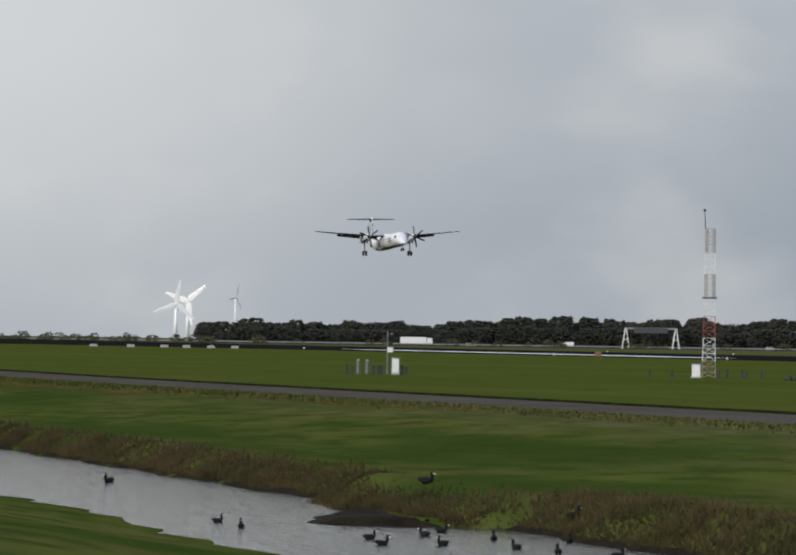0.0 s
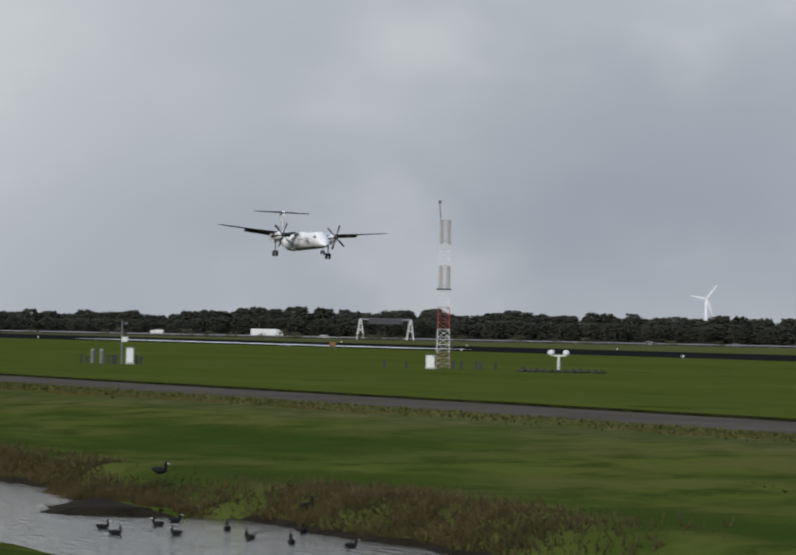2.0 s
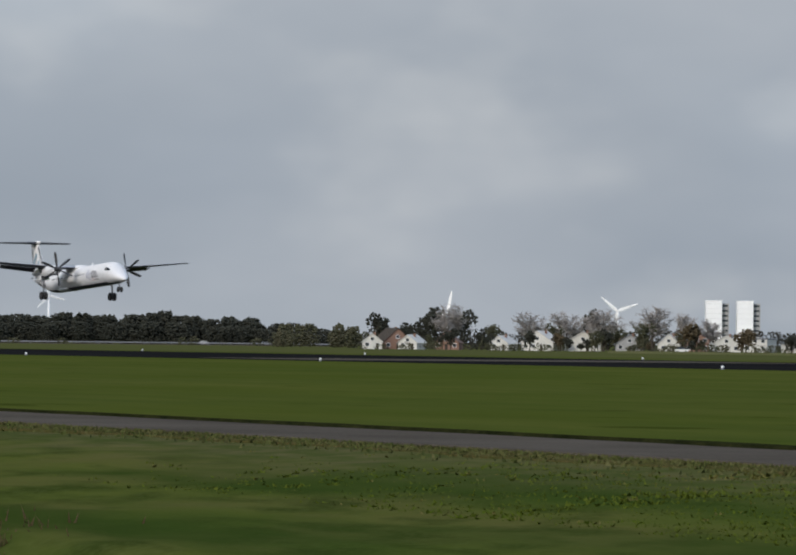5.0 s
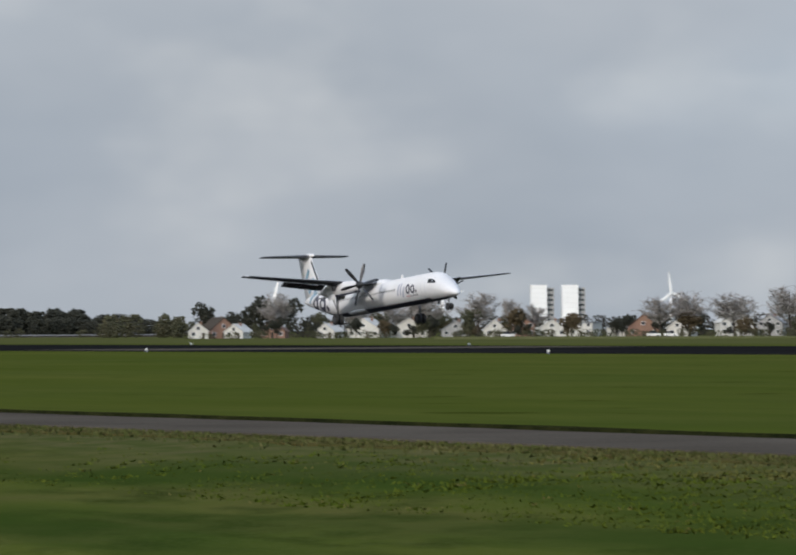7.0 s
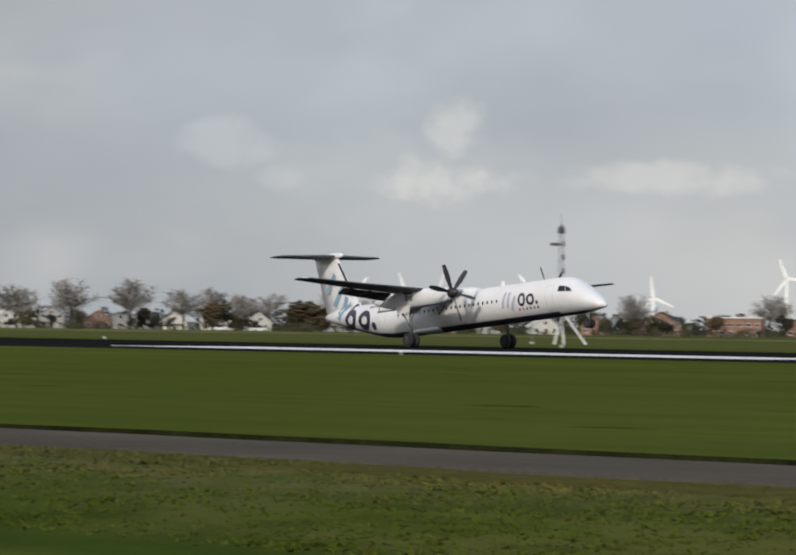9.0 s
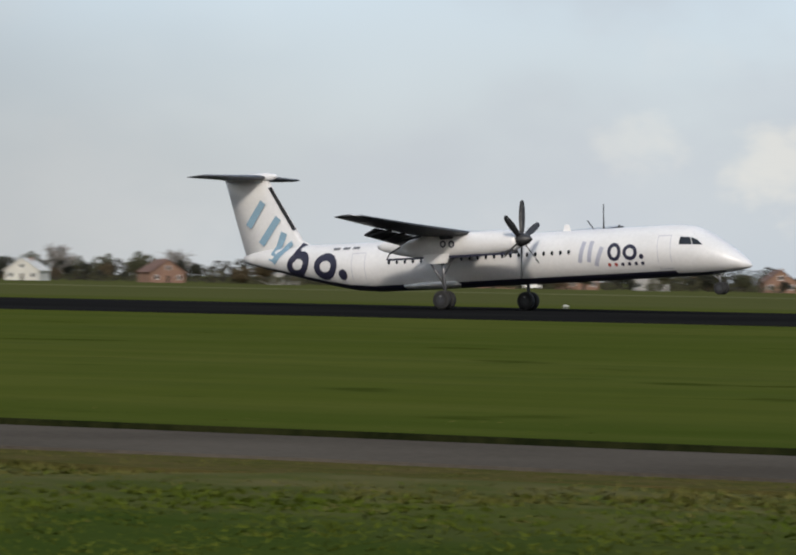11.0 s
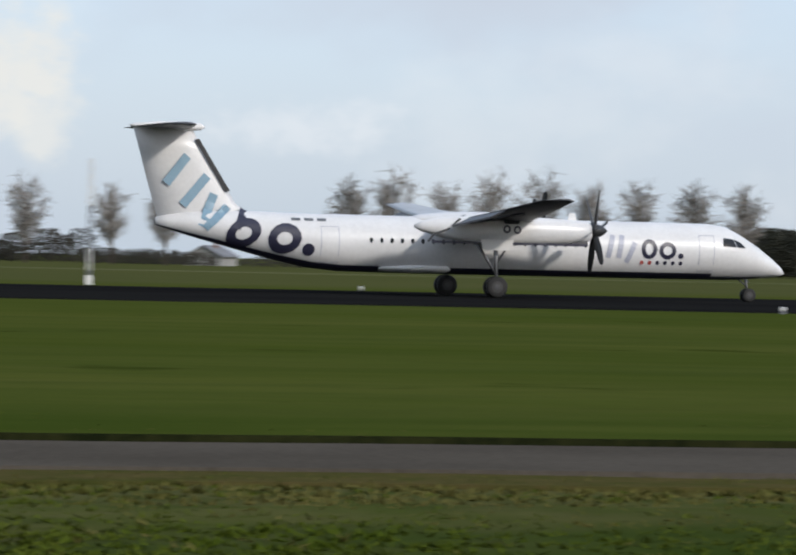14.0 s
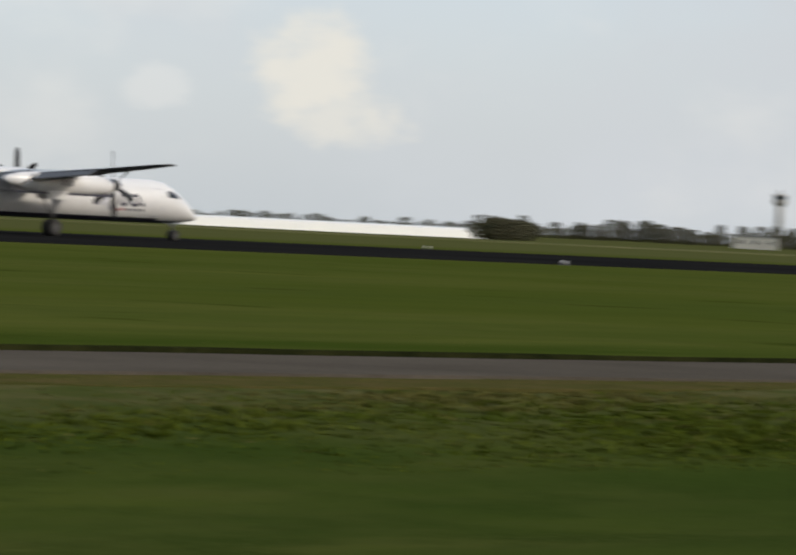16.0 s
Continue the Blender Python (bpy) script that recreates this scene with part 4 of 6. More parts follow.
# ---- houses ----
def house(name, azimuth, distance, w, d, wall_h, roof_h, wall, roof, turn=0.0, label="", chimney=True, flat=False):
    """Gabled (or flat) house: walls, roof, windows with frames, door, chimney. Its front faces the viewer."""
    root = new(name)
    root.matrix_basis = Matrix.Translation(land(azimuth, distance)) @ Matrix.Rotation(radians(-azimuth + turn), 4, "Z")
    m = Mesh()
    m.box((0, 0, wall_h / 2), (w, d, wall_h))
    if not flat:
        m.add([(-w / 2, -d / 2, wall_h), (w / 2, -d / 2, wall_h), (0, -d / 2, wall_h + roof_h), (-w / 2, d / 2, wall_h), (w / 2, d / 2, wall_h), (0, d / 2, wall_h + roof_h)],
              [(0, 1, 2), (3, 5, 4), (0, 2, 5, 3), (1, 4, 5, 2)])
    part("wall", m, wall, root)
    if flat:
        part("roof", Mesh().box((0, 0, wall_h + 0.2), (w + 0.6, d + 0.6, 0.4)), roof, root)
    else:
        for s in (-1, 1):
            o, t = 0.5, 0.22
            a = Vector((s * (w / 2 + o), 0, wall_h - o * roof_h / (w / 2)))
            b = Vector((0, 0, wall_h + roof_h))
            up = Vector((0, 0, t))
            y = d / 2 + 0.4
            pts = [Vector((q.x, yy, q.z)) + u for q in (a, b) for yy in (-y, y) for u in (Vector((0, 0, 0.02)), up)]
            part("roof", Mesh().add(pts, [(0, 1, 3, 2), (4, 6, 7, 5), (0, 4, 5, 1), (2, 3, 7, 6), (1, 5, 7, 3), (0, 2, 6, 4)]), roof, root)
        if chimney:
            part("chimney", Mesh().box((w * 0.12, 0, wall_h + roof_h * 0.95), (0.7, 0.7, 1.5)), brick_wall, root)
    n = max(2, int(w / 2.8))
    for floor in range(1 if wall_h < 4.2 else 2):
        for i in range(n):
            x = -w / 2 + w * (i + 0.5) / n
            z = 1.6 + 2.7 * floor
            if floor == 0 and i == n // 2:
                part("door", Mesh().box((x, -d / 2 - 0.03, 1.05), (1.0, 0.1, 2.1)), bark, root)
                continue
            win = part("window", Mesh().box((x, -d / 2 - 0.02, z), (1.5, 0.12, 1.4)), mast_white, root)
            part("pane", Mesh().box((x, -d / 2 - 0.075, z), (1.26, 0.04, 1.16)), window_glass, win)
    if not flat and roof_h > 2.5:
        win = part("window", Mesh().box((0, -d / 2 - 0.02, wall_h + roof_h * 0.35), (1.4, 0.12, 1.3)), mast_white, root)
        part("pane", Mesh().box((0, -d / 2 - 0.075, wall_h + roof_h * 0.35), (1.16, 0.04, 1.06)), window_glass, win)
    tagged(root, label, "house", "village houses")
    return root


WHITE_H = "pale rendered house with a pale gabled roof"
BRICK_H = "brown brick house with a dark tiled gable"
GREY_H = "low grey flat-roofed building among trees"
# azimuth, width, wall, roof, kind
for a, w, wh, rh, kind, dist in (
        (-61.95, 11, 2.8, 4.6, "dark", 1500), (-62.22, 7, 2.6, 2.8, "pale", 1490), (-61.68, 7, 2.4, 2.6, "pale", 1490), (-61.2, 9, 2.6, 3.6, "brick", 1510),
        (-60.45, 7, 2.4, 2.6, "pale", 1490), (-59.93, 12, 3.0, 3.8, "pale", 1500), (-59.38, 13, 3.0, 3.8, "pale", 1500), (-58.75, 10, 2.8, 3.2, "grey", 1520), (-58.2, 8, 2.8, 3.4, "pale", 1510),
        (-57.85, 9, 4.4, 2.6, "brick", 1530), (-57.45, 10, 3.0, 3.0, "pale", 1500), (-57.0, 9, 4.8, 0, "flatp", 1520), (-56.55, 7, 3.2, 0, "flatp", 1500), (-56.22, 11, 3.0, 4.8, "brick", 1490),
        (-55.7, 8, 3.0, 2.6, "pale", 1500), (-55.0, 12, 4.9, 4.0, "pale", 1510), (-54.5, 9, 4.6, 3.0, "grey", 1520), (-53.9, 10, 3.2, 3.2, "brick", 1500), (-53.4, 16, 5.0, 0, "flatg", 1530),
        (-52.8, 9, 3.0, 3.0, "pale", 1500), (-52.3, 12, 4.8, 0, "flatp", 1530), (-51.75, 8, 3.0, 3.2, "pale", 1500), (-50.6, 12, 3.0, 3.2, "grey", 1510), (-50.0, 10, 3.0, 3.4, "brick", 1500),
        (-49.3, 12, 3.2, 3.4, "brick", 1520), (-48.6, 9, 3.0, 3.2, "grey", 1500), (-47.9, 10, 3.0, 3.4, "pale", 1520), (-47.2, 9, 3.2, 3.4, "brick", 1500), (-46.3, 15, 4.2, 4.2, "dark", 1490),
        (-45.3, 19, 6.6, 0, "flatw", 1480), (-44.4, 12, 4.6, 3.4, "brick", 1500), (-43.6, 12, 4.6, 3.4, "grey", 1500), (-42.4, 11, 3.2, 3.6, "brick", 1450), (-41.0, 12, 3.2, 3.6, "pale", 1450),
        (-39.6, 11, 3.2, 3.6, "grey", 1400), (-38.1, 12, 3.4, 3.4, "brick", 1350), (-36.4, 11, 3.2, 3.4, "pale", 1300), (-34.6, 11, 3.2, 3.4, "brick", 1250), (-33.0, 8, 3.0, 3.0, "grey", 1200),
        (-31.1, 10, 3.0, 2.6, "pale", 1180), (-30.2, 14, 3.6, 0, "flatw", 1180), (-29.0, 9, 3.0, 3.0, "brick", 1180), (-28.0, 10, 3.4, 3.0, "grey", 1180), (-26.3, 9, 3.0, 3.2, "brick", 1180),
        (-25.0, 10, 3.0, 2.6, "grey", 1180), (-23.6, 10, 3.2, 3.0, "brick", 1150), (-22.4, 8, 3.0, 2.6, "pale", 1150), (-19.8, 10, 3.0, 3.0, "brick", 1120), (12.1, 8, 2.0, 2.0, "grey", 880)):
    walls = {"dark": brick_wall, "pale": pale_wall, "brick": brick_wall, "grey": concrete, "flatp": pale_wall, "flatg": concrete, "flatw": brick_wall}[kind]
    roofs = {"dark": bark, "pale": roof_pale, "brick": roof_tile, "grey": roof_grey, "flatp": roof_grey, "flatg": roof_grey, "flatw": mast_white}[kind]
    text = {"dark": "brown brick farmhouse with a broad dark gable", "pale": WHITE_H, "brick": BRICK_H, "grey": "grey rendered house with a slate-grey roof",
            "flatp": "pale flat-roofed block among garden trees", "flatg": GREY_H, "flatw": "long brick building with a white flat roof"}[kind]
    house("house", a, dist, w, 9, wh, rh, walls, roofs, turn=random.Random(int(a * 10)).choice((-22, -8, 0, 12, 25)), label=text, flat=kind.startswith("flat"))

# roadside and garden trees along the village
for a, h in ((-61.2, 15), (-60.1, 13), (-59.6, 13.5), (-59.1, 12), (-58.45, 13), (-58.0, 12.5), (-57.7, 11), (-56.0, 13), (-55.6, 12.5), (-55.0, 14), (-54.98, 13), (-54.25, 14), (-53.47, 14.5),
             (-52.75, 13.5), (-52.35, 14), (-51.95, 12), (-51.6, 12.5), (-50.7, 11), (-50.2, 12), (-49.2, 11.5), (-46.65, 11.5), (-44.85, 12), (-44.2, 11), (-43.6, 10.5), (-42.9, 11), (-41.8, 12), (-40.6, 11),
             (-39.2, 12), (-37.6, 11), (-36.0, 12), (-34.4, 11), (-33.2, 12)):
    plant("round", a, 1440 + 120 * rng.random(), h + 0.8, 1, 1.3)
for i in range(200):
    a = rng.uniform(-62.2, -34)
    plant(("dark", "brown", "leafy", "dark")[i % 4], a, 1425 + rng.uniform(0, 130), rng.uniform(5.0, 11.0), i, 1.0)
for i in range(70):
    a = rng.uniform(-34, -14.5)
    plant(("leafy", "dark", "brown", "dark")[i % 4], a, 1100 + rng.uniform(0, 90), rng.uniform(3.5, 8.0), i, 1.3)
for a, h, w in ((-62.12, 18, 0.8), (-61.74, 23, 1.05), (-61.38, 21, 1.05), (-61.55, 20, 0.8), (-61.0, 20, 0.75), (-60.75, 15, 0.9), (-59.28, 21, 0.55), (-55.75, 20, 0.6), (-55.45, 20, 0.6)):
    plant("dark", a, 1560, h, 9, w)
plant("brown", -51.1, 1430, 11.5, 5, 1.5)
plant("leafy", -46.4, 1430, 7, 5, 1.5)
plant("leafy", -50.5, 1430, 8.5, 6, 1.8)
# hedges along the village edge
spots = []
for i in range(190):
    p = land(rng.uniform(-62.4, -34.0), 1400 + rng.uniform(-10, 10))
    spots.append((p.x, p.y, p.z, rng.uniform(1.2, 2.8), rng.uniform(1.5, 3.2)))
for i in range(120):
    p = land(rng.uniform(-34.0, -14.0), 1120 + rng.uniform(-20, 20))
    spots.append((p.x, p.y, p.z, rng.uniform(1.2, 4.0), rng.uniform(1.5, 3.2)))
wood("garden_hedge", "dark straggling hedge at the village edge", "hedge", spots, [leaf_mid], 23, 0.8, 0.6)
for a, h, kind in ((-32.9, 7.5, "dark"), (-32.4, 8.0, "dark"), (-31.9, 9, "round"), (-31.1, 9.5, "round"), (-30.7, 9, "round"), (-30.2, 9.5, "round"), (-29.8, 9, "leafy"), (-29.3, 9.5, "leafy"),
                   (-28.6, 10, "round"), (-28.0, 11, "round"), (-27.2, 9, "leafy"), (-22.7, 12, "dark"), (-22.2, 9, "round"), (-21.1, 12, "dark"), (-20.8, 10, "dark"), (-23.0, 10, "dark"),
                   (-18.9, 10, "leafy"), (-17.5, 11, "round"), (-16.3, 10, "round"), (-15.2, 11, "leafy"), (-22.0, 10, "leafy"), (-24.1, 9, "leafy"), (-25.6, 9, "dark")):
    plant(kind, a, 1100 + rng.uniform(0, 60), h, 3)

spots = []
for a0, a1, n, h0, h1, d in ((-62.3, -34.0, 330, 4.0, 8.6, 1590), (-34.0, -14.4, 200, 3.5, 8.0, 1230)):
    for i in range(n):
        p = land(a0 + (a1 - a0) * (i + rng.random()) / n, d + rng.uniform(-25, 25))
        spots.append((p.x, p.y, p.z, rng.uniform(h0, h1), rng.uniform(2.4, 4.6)))
wood("village_trees", "tangled bare gardens and trees behind the houses", "woodland", spots, [hedge_mat], 27, 0.7, 0.75)

# poplars and dark cover behind the runway
for i in range(29):
    a = -7.4 + 0.43 * i + rng.uniform(-0.08, 0.08)
    if abs(a + 3.3) > 0.35 and abs(a - 0.1) > 0.6:
        plant("tall", a, 900 + rng.uniform(-12, 12), rng.uniform(13.8, 15.6), i)
for a in (9.6, 10.76, 11.48, 13.95, 14.56, 15.25, 15.86, 16.55, 17.2, 17.87, 18.59, 19.24):
    plant("tall", a, 700, (16.6 if a > 13 else 14.2) + rng.uniform(-0.7, 0.7), int(a * 9), 1.15)
for a in (-13.2, -12.7, -12.1, -11.6):
    plant("tall", a, 900, 13, int(a))
spots = []
for a0, a1, n, h0, h1, d in ((-14.6, -10.6, 90, 6.5, 9.5, 880), (-10.8, 9.5, 150, 2.2, 4.2, 880), (-6.3, -5.0, 12, 4, 6, 870), (0.5, 9.0, 60, 3.0, 4.6, 890), (8.6, 10.4, 18, 4, 7, 860), (10.4, 12.0, 26, 2.0, 3.2, 840), (12.5, 19.3, 50, 1.2, 2.4, 820)):
    for i in range(n):
        p = land(a0 + (a1 - a0) * (i + rng.random()) / n, d + rng.uniform(-14, 14))
        spots.append((p.x, p.y, p.z, rng.uniform(h0, h1), rng.uniform(2.4, 4.2)))
wood("field_hedge", "dark tangled hedge and thicket behind the runway", "hedge", spots, [hedge_mat], 24, 0.8, 0.5)
spots = []
for a0, a1, n, h0, h1, d in ((19.3, 27.5, 130, 7.2, 9.4, 800), (27.5, 29.5, 16, 2.0, 3.5, 820)):
    for i in range(n):
        p = land(a0 + (a1 - a0) * (i + rng.random()) / n, d + rng.uniform(-16, 16))
        spots.append((p.x, p.y, p.z, rng.uniform(h0, h1), rng.uniform(2.6, 4.4)))
wood("thicket", "dense dark thicket beside the airfield", "woodland", spots, [leaf_dark], 25, 1.4, 0.6)
for a, h in ((25.25, 12.0), (25.9, 13), (26.3, 11.5), (26.9, 11.5), (27.2, 10.5)):
    plant("round", a, 790, h, 7, 1.15)
spots = []
for a0, a1, n, h0, h1, d in ((29.5, 43.0, 130, 2.5, 7.0, 2400), (30.4, 31.7, 22, 9, 12, 2200), (39.3, 41.2, 14, 7, 10, 2300), (43.0, 47.3, 40, 4.0, 8.5, 2600), (47.45, 47.95, 16, 4.0, 5.5, 1000), (47.9, 56.0, 110, 5.0, 13.0, 2400)):
    for i in range(n):
        p = land(a0 + (a1 - a0) * (i + rng.random()) / n, d + rng.uniform(-40, 40))
        spots.append((p.x, p.y, p.z, rng.uniform(h0, h1), rng.uniform(3, 6)))
wood("distant_trees", "hazy grey-green trees on the skyline", "woodland", spots, [leaf_mid], 26, 1.0, 0.8)


# ---- wind turbines, silos, tower, greenhouse ----
ROTORS = []


def turbine(azimuth, distance, hub, blade, spin, facing=0.0, paint=silo_white, broad=1.0):
    root = tagged(new("wind_turbine"), "white three-bladed wind turbine on a slender tower", "wind turbine", "wind farm")
    root.matrix_basis = Matrix.Translation(land(azimuth, distance)) @ Matrix.Rotation(radians(-azimuth + facing), 4, "Z")
    k = blade / 40.0
    part("tower", Mesh().rod((0, 0, 0), (0, 0, hub), 3.4 * k, 2.2 * k, 14), paint, root, smooth=True)
    part("nacelle", Mesh().lathe([(-2.0 * k, 1.0 * k), (-1.2 * k, 1.7 * k), (4 * k, 1.8 * k), (6 * k, 1.1 * k)], "y", 12, 0, (0, 0, hub + 1.2 * k)), paint, root, smooth=True)
    rotor = part("rotor", Mesh().lathe([(-1.6 * k, 0.3 * k), (-0.9 * k, 1.3 * k), (0.6 * k, 1.6 * k)], "y", 12), paint, root, smooth=True)
    spot = (0, -3.0 * k, hub + 1.2 * k)
    rotor.matrix_basis = pose(*spot, 0, spin, 0)
    for b in range(3):
        a = radians(120 * b)
        ax = Vector((math.sin(a), 0, math.cos(a)))
        tg = Vector((math.cos(a), 0, -math.sin(a)))
        pts = []
        for r, c in ((1.0, 1.6), (6, 3.6), (14, 3.2), (28, 2.2), (39, 1.1), (40, 0.3)):
            o = ax * r * k
            pts += [o - tg * c * k * broad, o + Vector((0, -0.35 * k, 0)), o + tg * c * 0.8 * k * broad, o + Vector((0, 0.35 * k, 0))]
        faces = [(j * 4 + i, j * 4 + (i + 1) % 4, j * 4 + 4 + (i + 1) % 4, j * 4 + 4 + i) for j in range(5) for i in range(4)] + [(0, 1, 2, 3), (20, 21, 22, 23)]
        part("blade", Mesh().add(pts, faces), paint, rotor)
    ROTORS.append((rotor, spot, spin))


# azimuth, distance, hub height, blade length, first angle
for a, d, hub, blade, spin, facing in ((-77.30, 3000, 25, 17, 10, 10), (-77.14, 3100, 28, 18, 50, -15), (-76.5, 4400, 43, 15, 20, 60), (-66.58, 4200, 43, 17, 35, 15), (-61.2, 3400, 25, 18, 60, -10),
                                      (-58.92, 3300, 27, 17, 0, 10), (-55.85, 3400, 30, 17, 40, 20), (-50.45, 3400, 26, 17, 80, 0), (-49.76, 3400, 28, 17, 20, 15), (-49.32, 3500, 30, 17, 60, 25),
                                      (-48.05, 3300, 28, 18, 5, -15), (-46.42, 3000, 23, 16, 35, 10), (-44.63, 3000, 38, 15, 20, 5), (-41.5, 3300, 28, 17, 70, 10), (-37.8, 3300, 28, 17, 30, 10)):
    turbine(a, d, hub, blade, spin, facing, turbine_hazed if d > 4000 else silo_white, 1.5 if a < -77 else 1.0)


def tower_block(azimuth, distance, w, d, h, turn):
    root = tagged(new("apartment_tower"), "tall white apartment tower catching the sun", "apartment tower", "white towers")
    root.matrix_basis = Matrix.Translation(land(azimuth, distance)) @ Matrix.Rotation(radians(-azimuth + turn), 4, "Z")
    part("wall", Mesh().box((0, 0, h / 2), (w, d, h)), silo_white, root)
    # the tower's shaded side, its shade put into a grey wall colour
    part("shaded_side", Mesh().box((w / 2 + 2.2, 1.5, h / 2 - 0.6), (4.4, d - 4, h - 1.2)), concrete, root)
    part("roof", Mesh().box((0, 0, h + 0.25), (w + 0.4, d + 0.4, 0.5)), silo_white, root)
    for k in range(9):
        z = 2.2 + (h - 3.4) * k / 8.5
        part("side_window", Mesh().box((w / 2 + 2.2, -d / 2 + 3.46, z), (3.2, 0.1, 1.1)), window_glass, root)
        part("ledge", Mesh().box((0, -d / 2 - 0.06, z + 1.2), (w, 0.12, 0.12)), mast_white, root)


tower_block(-57.63, 2500, 9.4, 10, 28, 4)
tower_block(-57.21, 2500, 9.4, 10, 28, 4)

root = tagged(new("control_tower"), "slender grey airport control tower with a wide glazed head", "control tower")
root.matrix_basis = Matrix.Translation(land(51.40, 4600))
part("shaft", Mesh().lathe([(0, 4.6), (30, 3.6), (44, 3.8)], "z", 16), concrete, root, smooth=True)
part("head", Mesh().lathe([(43, 4.0), (47, 7.2), (50, 7.6), (50.5, 6.6)], "z", 16), concrete, root)
part("glazing", Mesh().lathe([(50.5, 6.4), (54.5, 7.2)], "z", 16), window_glass, root)
part("roof", Mesh().lathe([(54.5, 7.6), (55.6, 7.4), (57.5, 2.0), (61, 0.5)], "z", 16), concrete, root)

# greenhouse: a long run of glass ridges, their glint painted white
root = tagged(new("greenhouse"), "long low greenhouse with glass ridges whitened as glint", "greenhouse")
g0, g1 = place(43.2, 1000), place(47.5, 1100)
way = (g1 - g0)
turn = math.atan2(way.y, way.x)
mid = (g0 + g1) / 2
root.matrix_basis = Matrix.Translation((mid.x, mid.y, ground_z(mid.x, mid.y) - 0.05)) @ Matrix.Rotation(turn, 4, "Z")
bays = 26
bw = way.length / bays
ridge = Mesh()
for s in (0, 1):
    ridge.add([(-bw / 2, -4, 1.9), (bw / 2, -4, 1.9), (0, -4, 2.6), (-bw / 2, 4, 1.9), (bw / 2, 4, 1.9), (0, 4, 2.6)], [(0, 1, 2), (3, 5, 4), (0, 2, 5, 3), (1, 4, 5, 2)]) if s == 0 else ridge.box((0, 0, 0.95), (bw - 0.15, 8, 1.9))
shared = ridge.mesh("glass_bay", [greenhouse_mat])
for i in range(bays):
    ob = new("glass_bay", shared)
    ob.parent = root
    ob.matrix_basis = Matrix.Translation((-way.length / 2 + bw * (i + 0.5), 0, 0))

for a, d, w, h, mat, text in ((34.2, 2300, 46, 6.0, pale_wall, "long white airport shed on the skyline"), (51.1, 2100, 22, 6.0, pale_wall, "white airport building on the skyline"), (31.3, 2000, 18, 3.6, mast_white, "white flat shed before the trees"),
                              (2.42, 940, 4.2, 7.2, brick_wall, "narrow brown brick tower house"), (-16.6, 900, 9, 2.6, concrete, "low olive-grey shed behind the runway")):
    root = tagged(new("shed"), text, "building")
    root.matrix_basis = Matrix.Translation(land(a, d)) @ Matrix.Rotation(radians(-a), 4, "Z")
    part("wall", Mesh().box((0, 0, h / 2), (w, 8, h)), mat, root)
    part("roof", Mesh().box((0, 0, h + 0.2), (w + 0.5, 8.6, 0.4)), roof_grey, root)
    for i in range(max(1, int(w / 6))):
        x = -w / 2 + w * (i + 0.5) / max(1, int(w / 6))
        part("window", Mesh().box((x, -4.03, h * 0.55), (1.8, 0.1, h * 0.3)), window_glass, root)


# ---- motorway: rail, gantry, vehicles ----
def highway(az):
    """Spot on the motorway, which runs straight behind the field."""
    return land(az, 1955 / math.cos(radians(az + 69.5)))


m0, m1 = highway(-79.5), highway(-62.8)
along = (m1 - m0).normalized()
lay = math.atan2(along.y, along.x)
m = Mesh()
m.box(((m0.x + m1.x) / 2, (m0.y + m1.y) / 2, m0.z + 0.05), ((m1 - m0).length, 22, 0.5), 0, lay)
tagged(part("motorway", m, [road_tar]), "grey motorway on a low bank before the wood", "road", kind="structure")
rail = tagged(new("guard_rail"), "pale steel guard rail along the motorway", "guard rail")
rail.matrix_basis = Matrix.Translation(((m0.x + m1.x) / 2, (m0.y + m1.y) / 2, m0.z + 0.3)) @ Matrix.Rotation(lay, 4, "Z")
L = (m1 - m0).length
part("beam", Mesh().box((0, -11.4, 0.75), (L, 0.12, 0.55)), steel, rail)
post_mesh = Mesh().box((0, -11.3, 0.4), (0.15, 0.1, 0.9)).mesh("post", [steel])
for i in range(56):
    ob = new("post", post_mesh)
    ob.parent = rail
    ob.matrix_basis = Matrix.Translation((-L / 2 + L * (i + 0.5) / 56, 0, 0))

gantry = tagged(new("sign_gantry"), "grey steel motorway gantry with splayed legs and a dark panel", "gantry")
a, b = highway(-71.22), highway(-70.55)
gantry.matrix_basis = Matrix.Translation(((a.x + b.x) / 2, (a.y + b.y) / 2, a.z + 0.3)) @ Matrix.Rotation(lay, 4, "Z")
half = (b - a).length / 2
for s in (-1, 1):
    for q in (-1.6, 1.6):
        part("leg", Mesh().rod((s * half + q, -13, 0), (s * half + q * 0.12, -13, 9.5), 0.32, 0.26, 8), mast_white, gantry)
    part("cross_tie", Mesh().rod((s * half - 0.9, -13, 4.2), (s * half + 0.9, -13, 4.2), 0.2, 0.2, 6), mast_white, gantry)
part("beam", Mesh().box((0, -13, 9.3), (half * 2, 0.7, 0.8)), steel, gantry)
part("panel", Mesh().box((0, -13.45, 8.4), (half * 1.35, 0.2, 2.4)), dark_grey, gantry)

VEHICLES = []


